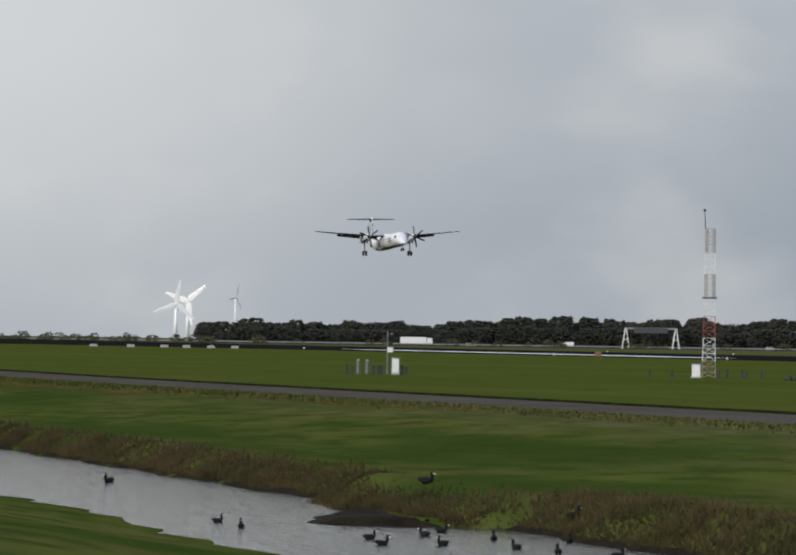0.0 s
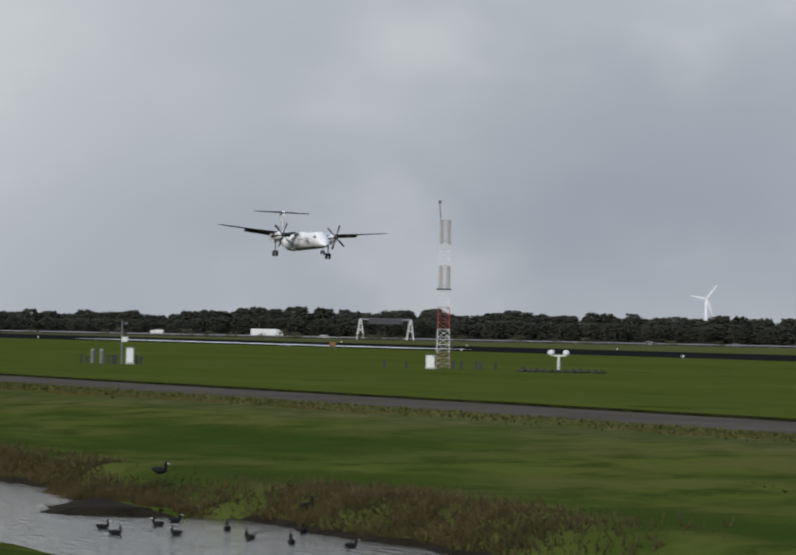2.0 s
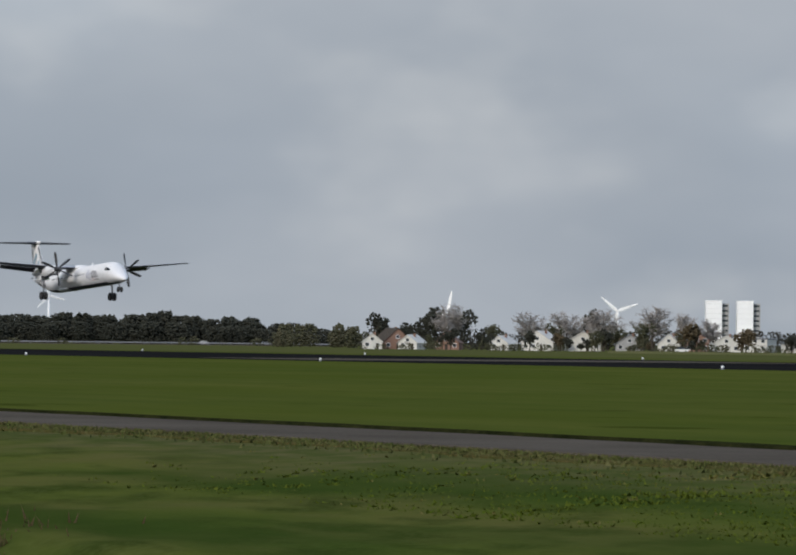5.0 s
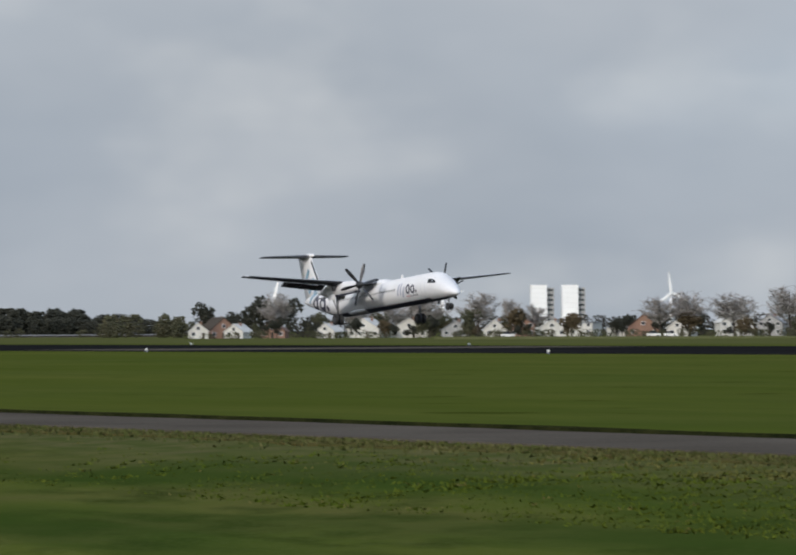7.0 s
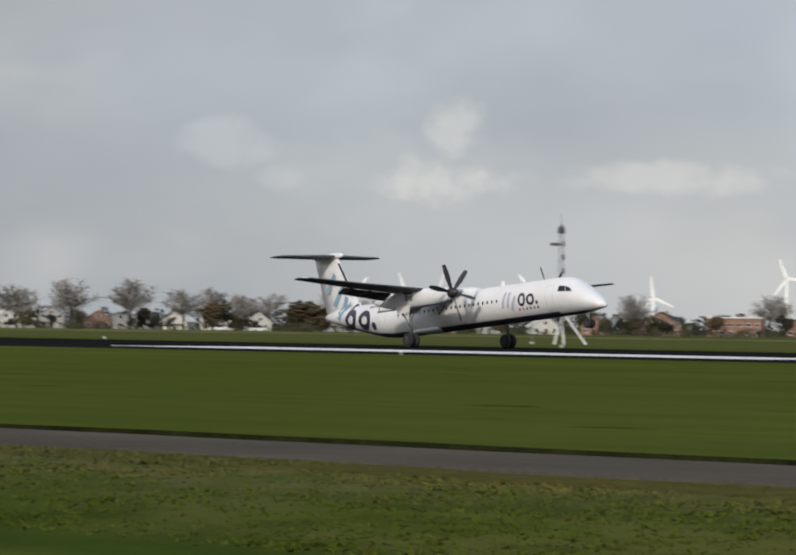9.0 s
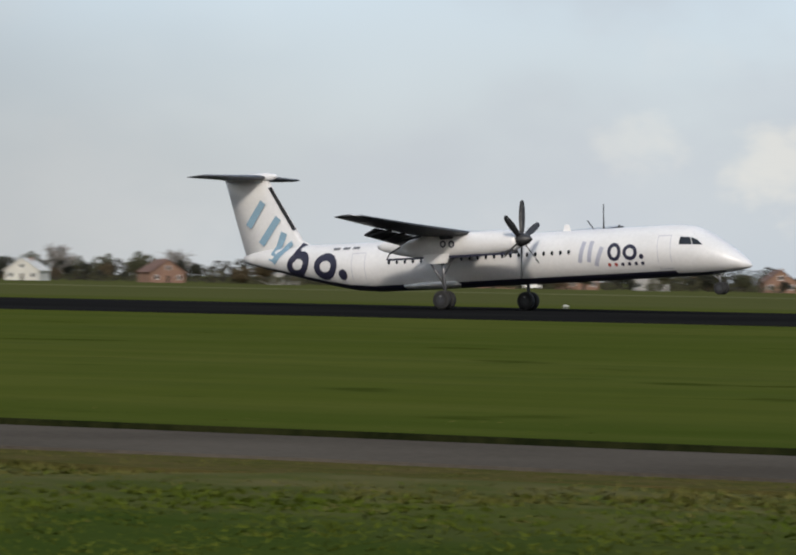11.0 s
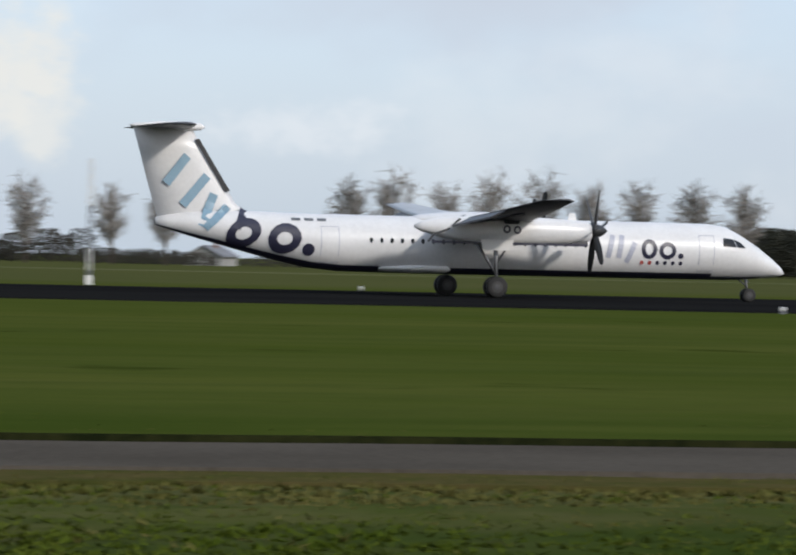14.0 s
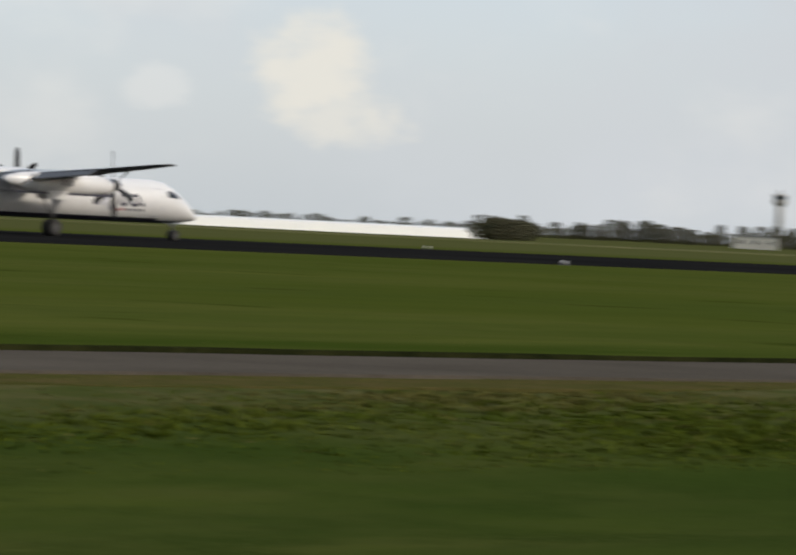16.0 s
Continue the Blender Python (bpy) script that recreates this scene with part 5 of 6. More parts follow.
def vehicle(name, label, category, length, h, cab, body_mat, rows, lane):
    root = tagged(new(name), label, category)
    w = 2.4 if length > 7 else 1.8
    if cab:
        part("box_body", Mesh().box((-cab / 2, 0, 0.9 + (h - 0.9) / 2), (length - cab - 0.4, w, h - 0.9)), body_mat, root)
        c = part("cab", Mesh().box((length / 2 - cab / 2, 0, 0.6 + (h - 1.0) / 2), (cab, w, h - 1.0), taper=0.9), body_mat, root)
        part("windscreen", Mesh().box((length / 2 - 0.05, 0, h * 0.62), (0.2, w * 0.85, h * 0.2)), glass_dark, c)
    else:
        part("body", Mesh().box((0, 0, 0.7), (length, w, 0.8)), body_mat, root)
        c = part("cabin", Mesh().box((-0.2, 0, 1.35), (length * 0.62, w * 0.94, h - 1.05), taper=0.76), body_mat, root)
        part("side_glass", Mesh().box((-0.2, 0, 1.36), (length * 0.5, w * 0.96, (h - 1.1) * 0.55), taper=0.84), glass_dark, c)
    for x in (-length * 0.33, length * 0.33):
        for s in (-1, 1):
            tyre = part("wheel", Mesh().lathe([(-0.14, 0.36), (-0.1, 0.42), (0.1, 0.42), (0.14, 0.36)], "y", 12, 0, (x, s * w * 0.46, 0.42)), black_rubber, root)
            part("hub", Mesh().lathe([(-0.16, 0.16), (0.16, 0.16)], "y", 10, 0, (x, s * w * 0.46, 0.42)), steel, tyre)
    VEHICLES.append((root, rows, lane))


# times and azimuths along the motorway
vehicle("truck", "white articulated lorry with a long trailer", "truck", 15.0, 3.9, 2.6, mast_white, ((0.0, -74.04), (16.0, -61.6)), -6)
vehicle("van", "white delivery van on the motorway", "van", 6.0, 2.6, 1.8, mast_white, ((0.0, -72.02), (6.0, -77.2), (16.0, -79.2)), 5)
vehicle("car", "white hatchback on the motorway", "car", 4.4, 1.6, 0, mast_white, ((0.0, -69.3), (2.5, -66.82), (4.0, -65.3), (12.0, -62.9), (16.0, -62.8)), -6)
vehicle("car", "silver saloon on the motorway", "car", 4.6, 1.5, 0, steel, ((0.0, -68.1), (2.5, -65.67), (4.0, -64.25), (10.0, -62.9), (16.0, -62.8)), -6)
vehicle("car", "white estate car on the motorway", "car", 4.7, 1.6, 0, mast_white, ((0.0, -73.31), (4.0, -69.9), (10.0, -64.0), (16.0, -62.7)), -6)

# white cars parked by the houses
for i, a in enumerate((-58.05, -56.08, -55.85, -52.25, -51.72, -31.0, -29.6, -24.4, -18.3, -17.9)):
    d = 1385 if a < -34 else 1090
    root = tagged(new("parked_car"), "white car parked beside the houses", "car", "parked cars")
    root.matrix_basis = Matrix.Translation(land(a, d)) @ Matrix.Rotation(radians(-a), 4, "Z")
    part("body", Mesh().box((0, 0, 0.7), (4.4, 1.8, 0.8)), mast_white, root)
    part("cabin", Mesh().box((-0.2, 0, 1.4), (2.8, 1.7, 0.7), taper=0.78), glass_dark, root)
    for x in (-1.4, 1.4):
        part("wheel", Mesh().lathe([(-0.95, 0.33), (-0.7, 0.34)], "y", 12, 0, (x, 0, 0.33)), black_rubber, root)


# ---- airfield equipment ----
def lattice(m, z0, z1, w0, w1, bays, r, slot):
    """Square lattice section with diagonals."""
    for k in range(bays):
        a, b = k / bays, (k + 1) / bays
        za, zb = z0 + (z1 - z0) * a, z0 + (z1 - z0) * b
        wa, wb = (w0 + (w1 - w0) * a) / 2, (w0 + (w1 - w0) * b) / 2
        ca = [(-wa, -wa, za), (wa, -wa, za), (wa, wa, za), (-wa, wa, za)]
        cb = [(-wb, -wb, zb), (wb, -wb, zb), (wb, wb, zb), (-wb, wb, zb)]
        for i in range(4):
            m.rod(ca[i], cb[i], r, r, 5, slot)
            m.rod(ca[i], cb[(i + 1) % 4], r * 0.6, r * 0.6, 4, slot)
            m.rod(cb[i], cb[(i + 1) % 4], r * 0.7, r * 0.7, 4, slot)


def at_site(name, label, category, azimuth, distance, turn=0.0):
    root = tagged(new(name), label, category)
    root.matrix_basis = Matrix.Translation(land(azimuth, distance)) @ Matrix.Rotation(radians(-azimuth + turn), 4, "Z")
    return root


# red and white approach mast
mast = at_site("lattice_mast", "red and white painted lattice mast with antenna boxes", "mast", -70.11, 214)
for z0, z1, w0, w1, mat in ((0, 0.85, 0.66, 0.64, faded_red), (0.85, 2.0, 0.64, 0.58, mast_white), (2.0, 3.1, 0.58, 0.56, mast_red), (3.1, 4.0, 0.56, 0.54, mast_white), (4.0, 5.2, 0.54, 0.52, faded_red), (5.2, 6.3, 0.52, 0.5, mast_white), (6.3, 7.5, 0.5, 0.5, faded_red)):
    m = Mesh()
    lattice(m, z0, z1, w0, w1, 3, 0.02 if z1 < 3.5 else 0.015, 0)
    part("lattice_section", m, mat, mast)
for z in (4.62, 6.9):
    for s in (-0.17, 0.17):
        part("antenna_panel", Mesh().box((s, -0.3, z), (0.15, 0.1, 1.15)), concrete, mast)
part("platform", Mesh().box((0, 0, 4.02), (0.75, 0.75, 0.07)), dark_grey, mast)
part("tip_rod", Mesh().rod((-0.25, 0, 7.5), (-0.3, 0, 8.35), 0.025, 0.02, 5), dark_grey, mast)
part("tip_lamp", Mesh().lathe([(8.35, 0.05), (8.43, 0.08), (8.5, 0.04)], "z", 8, 0, (-0.3, 0, 0)), dark_grey, mast)
box = at_site("equipment_cabinet", "small white equipment cabinet beside the mast", "cabinet", -70.28, 211)
part("body", Mesh().box((0, 0, 0.38), (0.42, 0.4, 0.62)), mast_white, box)
part("lid", Mesh().box((0, 0, 0.71), (0.5, 0.46, 0.05)), grey_paint, box)
part("plinth", Mesh().box((0, 0, 0.03), (0.5, 0.5, 0.1)), concrete, box)


def stubs(spots, distance, h0, h1, seed, text):
    r = random.Random(seed)
    for a in spots:
        root = at_site("marker_post", text, "post", a, distance + r.uniform(-2, 2))
        tagged(root, group="marker posts")
        h = r.uniform(h0, h1)
        part("post", Mesh().box((0, 0, h / 2), (0.13, 0.1, h), taper=0.8), prop_black, root)
        part("cap", Mesh().box((0, 0, h + 0.02), (0.16, 0.13, 0.05)), prop_black, root)


stubs([-69.97, -69.86, -69.66, -69.6, -69.4, -70.6, -70.9], 211, 0.26, 0.42, 5, "short dark marker post in the grass")
stubs([-74.98, -74.91, -74.62, -74.55, -74.52, -74.24, -74.18], 205, 0.26, 0.45, 6, "short dark marker post in the grass")

# weather station
wx = at_site("weather_station", "white weather station pole with an instrument box", "weather station", -74.44, 205)
part("pole", Mesh().rod((0, 0, 0), (0, 0, 2.1), 0.045, 0.03, 8), grey_paint, wx)
part("instrument_box", Mesh().box((0.13, 0, 1.2), (0.26, 0.2, 0.24)), mast_white, wx)
part("arm", Mesh().rod((0, 0, 1.95), (0.2, 0, 1.95), 0.02, 0.02, 5), grey_paint, wx)
part("sensor", Mesh().lathe([(1.9, 0.03), (1.98, 0.06), (2.05, 0.02)], "z", 8, 0, (0.2, 0, 0)), grey_paint, wx)
cab = at_site("equipment_cabinet", "upright white metal cabinet beside the weather station", "cabinet", -74.33, 204)
part("body", Mesh().box((0, 0, 0.45), (0.34, 0.34, 0.72)), mast_white, cab)
part("roof", Mesh().box((0, 0, 0.83), (0.42, 0.42, 0.05)), grey_paint, cab)
part("plinth", Mesh().box((0, 0, 0.04), (0.4, 0.4, 0.12)), concrete, cab)
for a in (-74.83, -74.71):
    root = at_site("grey_bollard", "pale grey bollard in the grass", "bollard", a, 206)
    part("shaft", Mesh().rod((0, 0, 0), (0, 0, 0.66), 0.09, 0.085, 10), grey_paint, root)
    part("cap", Mesh().lathe([(0.66, 0.09), (0.7, 0.06), (0.71, 0.01)], "z", 10), concrete, root)

# twin-headed sensor on its dark mat
vis = at_site("twin_sensor", "white twin-headed visibility sensor on a post", "sensor", -68.55, 206)
part("post", Mesh().rod((0, 0, 0), (0, 0, 0.85), 0.06, 0.05, 8), mast_white, vis)
part("arm", Mesh().rod((-0.36, 0, 0.82), (0.36, 0, 0.82), 0.04, 0.04, 6), mast_white, vis)
for s in (-1, 1):
    part("sensor_head", Mesh().lathe([(0.82, 0.08), (0.9, 0.15), (1.03, 0.15), (1.1, 0.06)], "z", 10, 0, (s * 0.36, 0, 0)), mast_white, vis)
mat_ = at_site("drain_mat", "dark strip of bare earth round the sensor", "ground patch", -68.5, 205)
m = Mesh()
for i in range(12):
    x = -1.9 + 3.8 * i / 11
    m.clump((x, random.Random(i).uniform(-0.2, 0.2), 0.05), 0.26, random.Random(40 + i))
part("tuft", m, leaf_dark, mat_)
tagged(mat_, kind="stuff")
sgn = at_site("orange_marker", "small rust-brown marker board in the grass", "marker", -71.6, 420)
part("board", Mesh().box((0, 0, 0.5), (0.6, 0.06, 0.5)), rust_paint, sgn)
for s in (-0.3, 0.3):
    part("post", Mesh().rod((s, 0.05, 0), (s, 0.05, 0.6), 0.03, 0.03, 5), grey_paint, sgn)
for a in (-77.9, -77.45, -77.15, -76.82, -76.5, -78.4):
    root = at_site("distance_marker", "low pale runway marker far down the field", "marker", a, 640)
    tagged(root, group="low runway markers")
    part("board", Mesh().box((0, 0, 0.3), (1.1, 0.1, 0.22)), concrete, root)
    part("foot", Mesh().box((0, 0, 0.1), (1.2, 0.3, 0.2)), concrete, root)

# antenna mast beyond the runway
am = at_site("antenna_mast", "grey lattice antenna mast with white legs and side arms", "mast", -47.67, 390)
m = Mesh()
lattice(m, 1.6, 10.2, 0.42, 0.34, 10, 0.035, 0)
part("lattice_section", m, grey_paint, am)
part("top_cone", Mesh().lathe([(10.2, 0.36), (10.7, 0.3), (11.0, 0.08)], "z", 8), dark_grey, am)
part("tip_rod", Mesh().rod((0, 0, 11.0), (0, 0, 11.9), 0.03, 0.02, 5), grey_paint, am)
for z in (9.2, 5.6):
    part("side_arm", Mesh().box((-0.5, 0, z), (1.0, 0.3, 0.28)), dark_grey, am)
for q in (-0.5, 0.35, 2.4):
    part("leg", Mesh().rod((q, 0, 0), (0.05, 0, 3.2), 0.11, 0.08, 6), mast_white, am)
for k in range(6):
    part("dipole", Mesh().box((0.22, -0.2, 3.0 + 1.25 * k), (0.22, 0.1, 0.5)), prop_black, am)
for a, d, z1 in ((-48.05, 390, 5.6),):
    root = at_site("whip_antenna", "thin grey whip antenna beside the mast", "antenna", a, d)
    part("whip", Mesh().rod((0, 0, 0), (0, 0, z1), 0.05, 0.03, 6), grey_paint, root)
    part("foot", Mesh().box((0, 0, 0.1), (0.4, 0.4, 0.25)), concrete, root)

# red and white striped equipment shelters
for a, d, w, h in ((-3.86, 233, 2.1, 1.45), (-43.1, 284, 2.7, 1.9)):
    root = at_site("striped_shelter", "equipment shelter with red and white vertical stripes", "shelter", a, d)
    tagged(root, group="striped shelters")
    part("core", Mesh().box((0, 0.5, h / 2), (w - 0.04, 0.96, h)), red_paint, root)
    for i in range(7):
        x = -w / 2 + w * (i + 0.5) / 7
        part("stripe", Mesh().box((x, -0.005, h / 2), (w / 7, 0.04, h)), mast_white if i % 2 else red_paint, root)
    part("roof", Mesh().box((0, 0.5, h + 0.04), (w + 0.1, 1.1, 0.08)), grey_paint, root)
# low cluster of pale lamps beyond the runway
for a, d in ((-5.59, 270), (-21.9, 330), (-21.0, 332)):
    root = at_site("approach_lamp_cluster", "cluster of pale round lamps on a low frame", "lamp cluster", a, d)
    part("frame", Mesh().box((0, 0, 0.22), (1.5, 0.1, 0.1)), orange_paint, root)
    for x, z in ((-0.62, 0.48), (0.62, 0.42), (-0.2, 0.35), (0.05, 0.85), (0.3, 0.4)):
        part("lamp", Mesh().lathe([(-0.2, 0.12), (-0.15, 0.24), (0.1, 0.2), (0.2, 0.08)], "y", 10, 0, (x, 0, z)), mast_white, root)
    for x in (-0.6, 0.6):
        part("foot", Mesh().box((x, 0, 0.1), (0.1, 0.1, 0.26)), grey_paint, root)
# thin lattice pole and its white base box
pole = at_site("lattice_pole", "slender pale lattice pole on a grey foot", "mast", 10.46, 226)
for z0, z1, mat in ((0, 0.5, mast_white), (0.5, 0.8, grey_paint), (0.8, 1.9, mast_white), (1.9, 4.2, grey_paint), (4.2, 6.7, mast_white)):
    m = Mesh()
    lattice(m, z0, z1, 0.30, 0.28, max(2, int((z1 - z0) * 2)), 0.028, 0)
    part("lattice_section", m, mat, pole)
part("base_box", Mesh().box((0, -0.05, 0.28), (0.42, 0.4, 0.5)), mast_white, pole)
for a, d, h in ((-23.82, 370, 1.7), (-19.0, 372, 0.9)):
    root = at_site("white_post", "white marker post beyond the runway", "post", a, d)
    part("post", Mesh().box((0, 0, h / 2), (0.2, 0.15, h), taper=0.8), mast_white, root)
    part("foot", Mesh().box((0, 0, 0.06), (0.4, 0.35, 0.14)), concrete, root)

root = at_site("dark_box", "dark metal equipment box beyond the runway", "equipment box", -25.25, 366)
part("body", Mesh().box((0, 0, 0.62), (0.7, 0.5, 1.0)), dark_grey, root)
part("foot", Mesh().box((0, 0, 0.08), (0.8, 0.6, 0.2)), concrete, root)

# runway edge lights on both sides
def edge_light():
    root = tagged(new("runway_edge_light"), "small white elevated runway edge light", "runway light", "runway edge lights")
    part("base", Mesh().rod((0, 0, -0.06), (0, 0, 0.06), 0.12, 0.10, 10), grey_paint, root)
    part("dome", Mesh().lathe([(0.06, 0.08), (0.12, 0.11), (0.19, 0.09), (0.22, 0.03)], "z", 10), mast_white, root)
    return root


first = edge_light()
first.matrix_basis = Matrix.Translation((-3.9, 151.3, 0))
for k in range(-11, 12):
    x = -3.9 + 58.4 * k
    if k:
        copy_thing(first, Matrix.Translation((x, 151.3, 0)))
    copy_thing(first, Matrix.Translation((x, 216.5, 0)))


# ---- ditch: reeds, mud spit, water birds, tufts ----
def reeds():
    rnd = random.Random(31)
    m = Mesh()
    for _ in range(38000):
        x = -125 + 88 * rnd.random()
        f, g = far_bank(x), bank_line(x)
        y = max(f + 0.1, g - 0.75) + abs(rnd.gauss(0.0, 0.42 + 0.4 * step(x, -68, -58)))
        if rnd.random() < step(x, -57, -46):
            continue
        z = ground_z(x, y) - 0.06
        h = rnd.uniform(0.04, 0.20) * (1.0 + 0.5 * noise.noise((x * 0.6, y, 0)))
        lean = (rnd.gauss(0, 0.05), rnd.gauss(0, 0.05))
        w = rnd.uniform(0.008, 0.024)
        m.add([(x - w, y, z), (x + w, y, z), (x + lean[0], y + lean[1], z + h)], [(0, 1, 2)])
        m.add([(x, y - w, z), (x, y + w, z), (x + lean[0] * 0.6, y + lean[1], z + h * 0.85)], [(0, 1, 2)])
    ob = part("reeds", m, [reed_mat])
    tagged(ob, "dry brown reeds and sedge along the ditch", "reeds", kind="stuff")
    m = Mesh()
    # a low uneven skirt of mud from the water up onto the bank
    n, rows = 460, 7
    for i in range(n + 1):
        x = -125 + 122 * i / n
        f, g = far_bank(x), bank_line(x)
        top = max(f + 0.25, g - 0.62 + 0.25 * noise.noise((x * 0.8, 0, 3)))
        for j in range(rows):
            y = f - 0.3 + (top - f + 0.3) * j / (rows - 1)
            lift = 0.035 * noise.noise((x * 1.7, y * 2.5, 1)) + (0.03 if 0 < j < rows - 1 else -0.06)
            m.v.append((x, y, max(ground_z(x, y) - 0.05, WATER_Z - 0.05) + lift))
    m.f = [(i * rows + j, i * rows + j + 1, (i + 1) * rows + j + 1, (i + 1) * rows + j) for i in range(n) for j in range(rows - 1)]
    m.m = [0] * len(m.f)
    for _ in range(300):
        x = rnd.uniform(-69, -61.8)
        y = rnd.uniform(far_bank(x) + 0.1, bank_line(x))
        m.clump((x, y, ground_z(x, y) - 0.05), rnd.uniform(0.02, 0.05), rnd)
    ob = part("mud_bank", m, [mud])
    tagged(ob, "dark wet mud lip at the waterline", "mud bank", kind="structure")


def tufts():
    """Rough grass between ditch and road: dry olive growth on the shoulder, lush dark green below it."""
    rnd = random.Random(32)
    olive, dark = Mesh(), Mesh()
    for i in range(64000):
        if rnd.random() < 0.9:
            x, y = rnd.uniform(-64, 68), rnd.uniform(25.0, 33.4)
        else:
            x, y = rnd.uniform(-64, 75), rnd.uniform(38.3, 46)
        if rnd.random() < step(-x, 25, 62) or (y < 34 and y > 32.95 + 0.3 * noise.noise((x * 0.5, 0, 9)) + road_bend(x)):
            continue
        patch = noise.noise((x * 0.16, y * 0.8, 2)) + 0.5 * noise.noise((x * 0.7, y * 1.3, 5))
        is_dark = rnd.random() < 0.10 + 0.85 * step(29.6 - y + 1.8 * patch, -0.8, 0.8) if y < 35 else patch > 0.05
        if y > 35 and rnd.random() < 0.5:
            continue
        z = ground_z(x, y) - 0.07
        tall = rnd.uniform(0.5, 1.2) * (0.55 if y > 38 else 1.0)
        wide = rnd.uniform(0.06, 0.2)
        for _ in range(6):
            k, g = rnd.uniform(0, 6.28), rnd.uniform(0, 1)
            bx, by = x + wide * g * math.cos(k), y + wide * g * math.sin(k)
            w, h = rnd.uniform(0.012, 0.035), rnd.uniform(0.022, 0.062) * tall
            u = rnd.uniform(0, 3.14)
            dx, dy = w * math.cos(u), w * math.sin(u)
            (dark if is_dark else olive).add([(bx - dx, by - dy, z), (bx + dx, by + dy, z), (bx + rnd.gauss(0, 0.05), by + rnd.gauss(0, 0.04), z + h)], [(0, 1, 2)])
    ob = part("grass_tufts", olive, [tuft_olive])
    tagged(ob, "low dry olive grass tufts beside the road", "grass", kind="stuff")
    ob = part("dark_tufts", dark, [tuft_dark])
    tagged(ob, "lush dark green clumps in the rough grass", "grass", kind="stuff")


def coot():
    root = tagged(new("coot"), "black coot with a white bill swimming on the ditch", "bird", "coots")
    m = Mesh().lathe([(-0.19, 0.01), (-0.15, 0.055), (-0.05, 0.10), (0.06, 0.10), (0.13, 0.06), (0.17, 0.02)], "x", 10)
    m.v = [(x, y, z * 0.85 + 0.05 + (0.03 if x < -0.12 else 0)) for x, y, z in m.v]
    part("body", m, plume, root, smooth=True)
    head = Mesh().lathe([(0.07, 0.045), (0.15, 0.034), (0.2, 0.045), (0.25, 0.036), (0.27, 0.01)], "z", 8, 0, (0.15, 0, 0))
    part("head", head, plume, root, smooth=True)
    part("bill", Mesh().rod((0.18, 0, 0.215), (0.245, 0, 0.2), 0.016, 0.004, 6), bill_white, root)
    return root


def road_fringe():
    """Longer grass on the near shoulder, which grows taller down the field and half hides the road."""
    rnd = random.Random(33)
    m = Mesh()
    for _ in range(22000):
        x = -40 - 260 * rnd.random() ** 1.3
        y = 33.05 + road_bend(x) - abs(rnd.gauss(0, 1.1))
        h = (0.01 + 0.06 * step(-x, 45, 130)) * rnd.uniform(0.2, 1.15)
        w, u = rnd.uniform(0.02, 0.05), rnd.uniform(0, 3.14)
        dx, dy = w * math.cos(u), w * math.sin(u)
        m.add([(x - dx, y - dy, -0.05), (x + dx, y + dy, -0.05), (x + rnd.gauss(0, 0.03), y + rnd.gauss(0, 0.03), h)], [(0, 1, 2)])
    ob = part("road_fringe", m, [grass])
    tagged(ob, "longer olive grass fringe beside the perimeter road", "grass", kind="stuff")


reeds()
tufts()
road_fringe()
bird = coot()
# bearings and distances of the birds
FLOCK = [(-78.16, 83.4), (-76.7, 66.2), (-76.38, 64.5), (-74.65, 61.3), (-74.48, 59.6), (-73.9, 62.5), (-73.65, 59.8), (-74.1, 65.6), (-73.68, 63.8), (-72.97, 61.6), (-72.66, 59.0), (-71.95, 61.2), (-72.1, 58.0), (-71.3, 57.2)]
for i, (a, d) in enumerate(FLOCK):
    p = place(a, d, WATER_Z)
    m = Matrix.Translation(p) @ Matrix.Rotation(random.Random(i).uniform(0, 6.28), 4, "Z") @ Matrix.Scale(0.72, 4)
    if i == 0:
        bird.matrix_basis = m
    else:
        copy_thing(bird, m)
for i, (a, d) in enumerate(((-73.9, 71.5), (-71.9, 63.5))):
    p = place(a, d)
    ob = copy_thing(bird, Matrix.Translation((p.x, p.y, ground_z(p.x, p.y) - 0.02)) @ Matrix.Rotation(1.1 + i, 4, "Z"))
    tagged(ob, "black coot resting on the grassy bank")


# ---- what moves ----
def strut(t):
    """How far the main struts hang out: fully in flight, settling as the wing loses its lift."""
    return 0.2 * (1 - step(t, 11.8, 13.4))


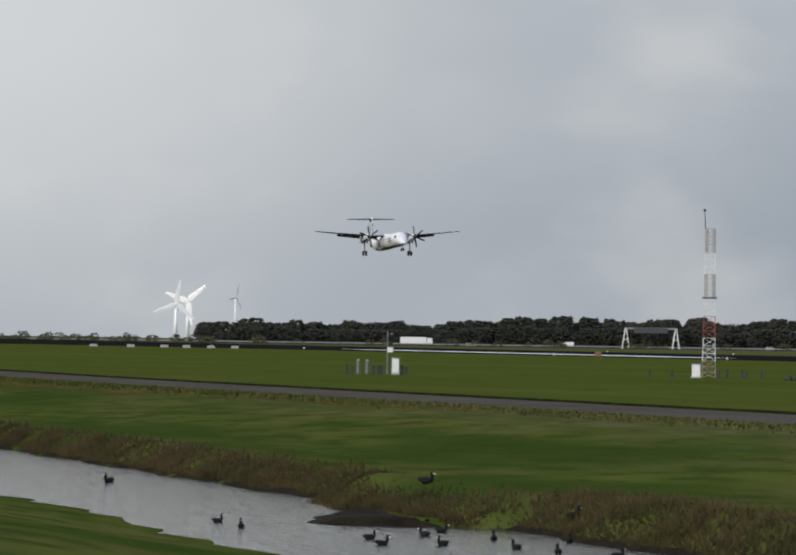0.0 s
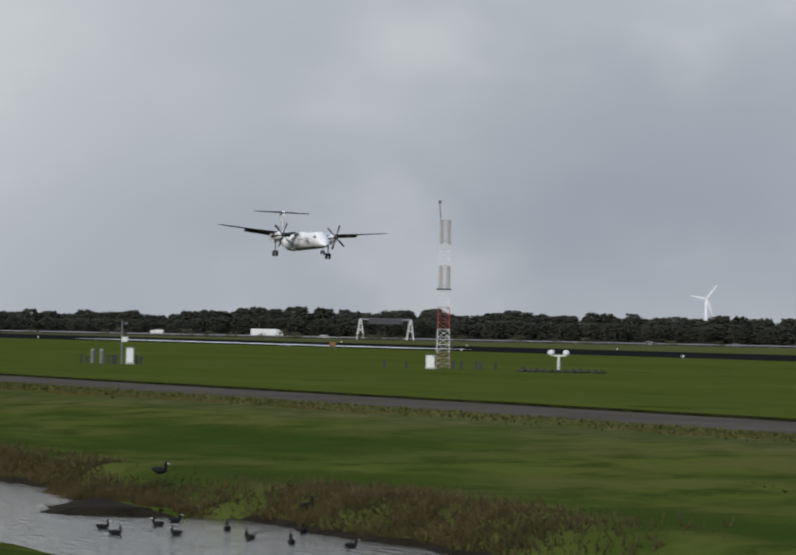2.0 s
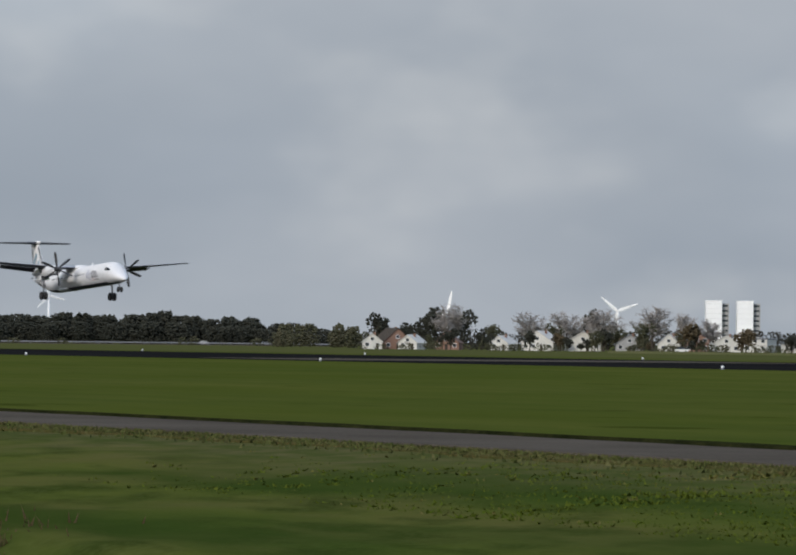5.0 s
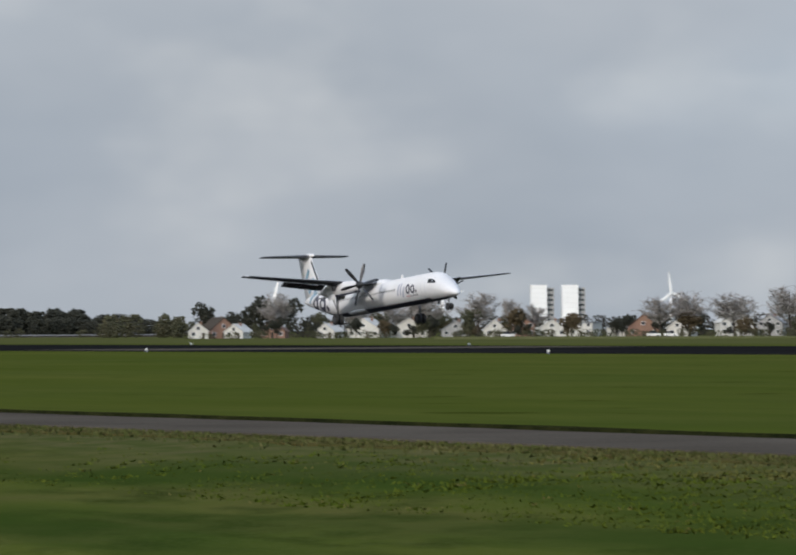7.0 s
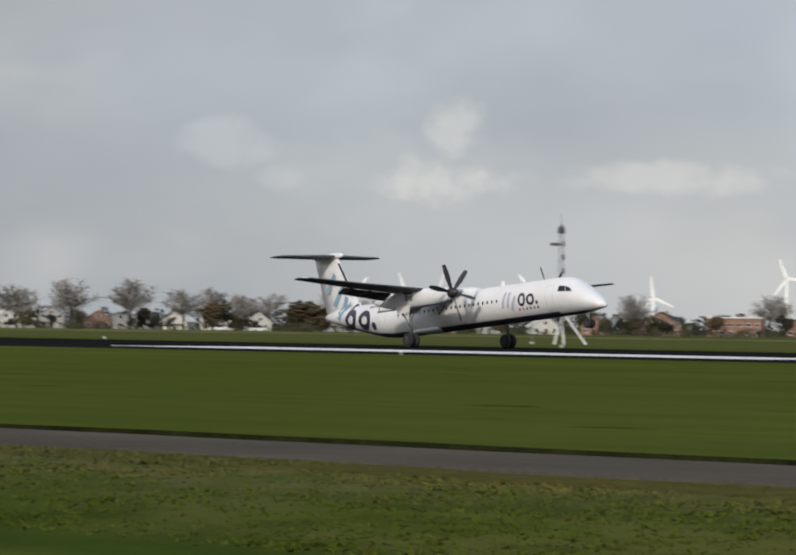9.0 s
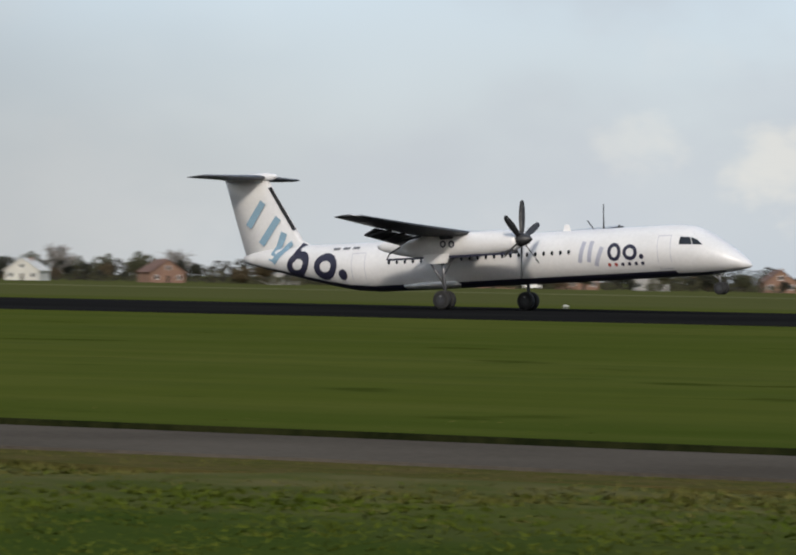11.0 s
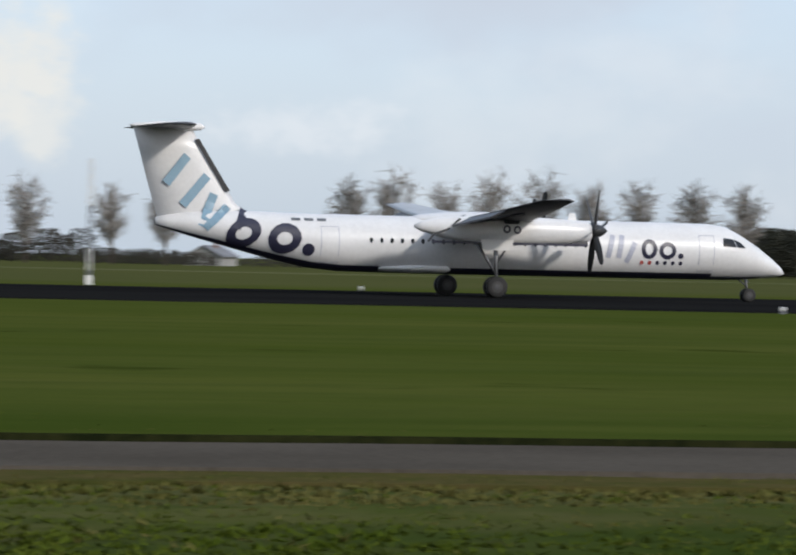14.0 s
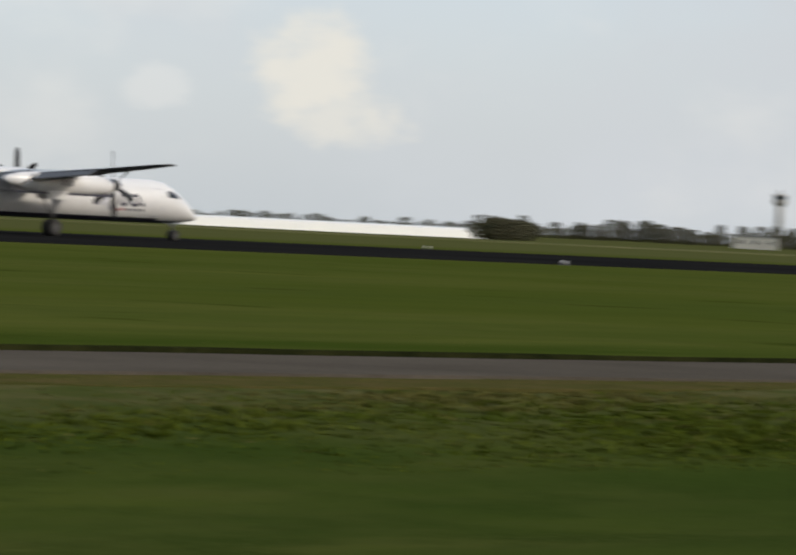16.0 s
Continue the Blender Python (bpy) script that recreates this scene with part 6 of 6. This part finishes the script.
def motions():
    # the landing: along and across the runway, height of the main wheels, nose-up angle, bank and crab
    rows = []
    for t, x, y, z, up, bank, crab in (
            (0.0, -780.5, 217.0, 17.58, 1.9, 1.1, -3.7), (0.5, -750.3, 215.9, 16.88, 1.5, -0.9, -3.8), (1.0, -719.3, 214.8, 16.02, 1.0, -2.4, -3.9), (1.5, -687.6, 213.6, 15.00, 0.7, -2.0, -4.0),
            (2.0, -655.8, 212.5, 13.82, 0.6, -1.6, -4.1), (2.5, -623.9, 211.5, 12.48, 0.5, -2.6, -4.0), (3.0, -591.8, 210.5, 11.08, 0.7, -1.1, -3.9), (3.5, -560.3, 209.5, 10.14, 1.5, 0.0, -3.6),
            (4.0, -529.3, 208.6, 9.00, 1.9, 0.0, -3.5), (5.3, -450.4, 206.2, 5.40, 3.2, 0.1, -3.2), (6.5, -378.2, 204.0, 2.86, 4.3, 0.1, -2.9), (7.0, -347.4, 202.4, 2.25, 4.5, 0.7, -2.6),
            (7.5, -316.6, 201.0, 1.74, 4.7, 0.4, -2.4), (8.0, -286.0, 199.4, 1.38, 5.1, 0.6, -2.0), (8.5, -255.8, 197.9, 0.72, 5.3, 0.5, -2.0), (9.0, -225.9, 196.3, 0.22, 5.4, 0.1, -1.8),
            (9.2, -214.2, 196.0, 0.2, 5.3, 0.0, -1.6), (10.2, -157.0, 195.0, 0.2, 4.3, 0.0, -0.8), (11.5, -85.8, 194.5, 0.2, 2.8, -0.1, 0.1), (12.0, -57.6, 194.4, 0.2, 1.9, 0.0, 0.0),
            (12.5, -29.6, 194.4, 0.125, 1.0, 0.0, 0.0), (13.0, -2.0, 194.0, 0.035, 0.4, 0.0, 0.0), (13.5, 26.6, 194.3, 0.0, 0.1, 0.0, 0.0), (14.0, 54.2, 194.2, 0.0, 0.0, 0.0, 0.0),
            (14.5, 83.4, 194.0, 0.0, 0.0, 0.0, -0.1), (15.0, 110.9, 193.4, 0.0, 0.0, 0.0, -0.2), (15.5, 139.0, 193.0, 0.0, 0.0, 0.0, -0.2), (16.0, 167.6, 193.0, 0.0, 0.0, 0.0, -0.2)):
        rows.append((t, pose(x, y, z, bank, -up, crab)))
    walk(airliner, rows)
    for prop, y in PROPS:
        walk(prop, [(0.25 * i, pose(4.76, y, 3.22, 72.0 * i + y * 7, 0, 0)) for i in range(65)])
    # main wheels ride on their struts
    for tyre, (hx, hy, hz) in WHEELS:
        walk(tyre, [(0.2 * i, pose(hx, hy, hz - (strut(0.2 * i) if hx < 5 else 0.0), 0, 80.0 * max(0, i - 43), 0)) for i in range(81)])

    for rotor, spot, spin in ROTORS:
        walk(rotor, [(float(i), pose(*spot, 0, spin + 62.0 * i, 0)) for i in range(17)])
    for root, stops, lane in VEHICLES:
        keys = []
        for t, a in stops:
            p = highway(a)
            ahead = stops[-1][1] > stops[0][1]
            keys.append((t, Matrix.Translation((p.x - lane * along.y, p.y + lane * along.x, p.z + 0.3)) @ Matrix.Rotation(lay + (0 if ahead else math.pi), 4, "Z")))
        walk(root, keys)


motions()
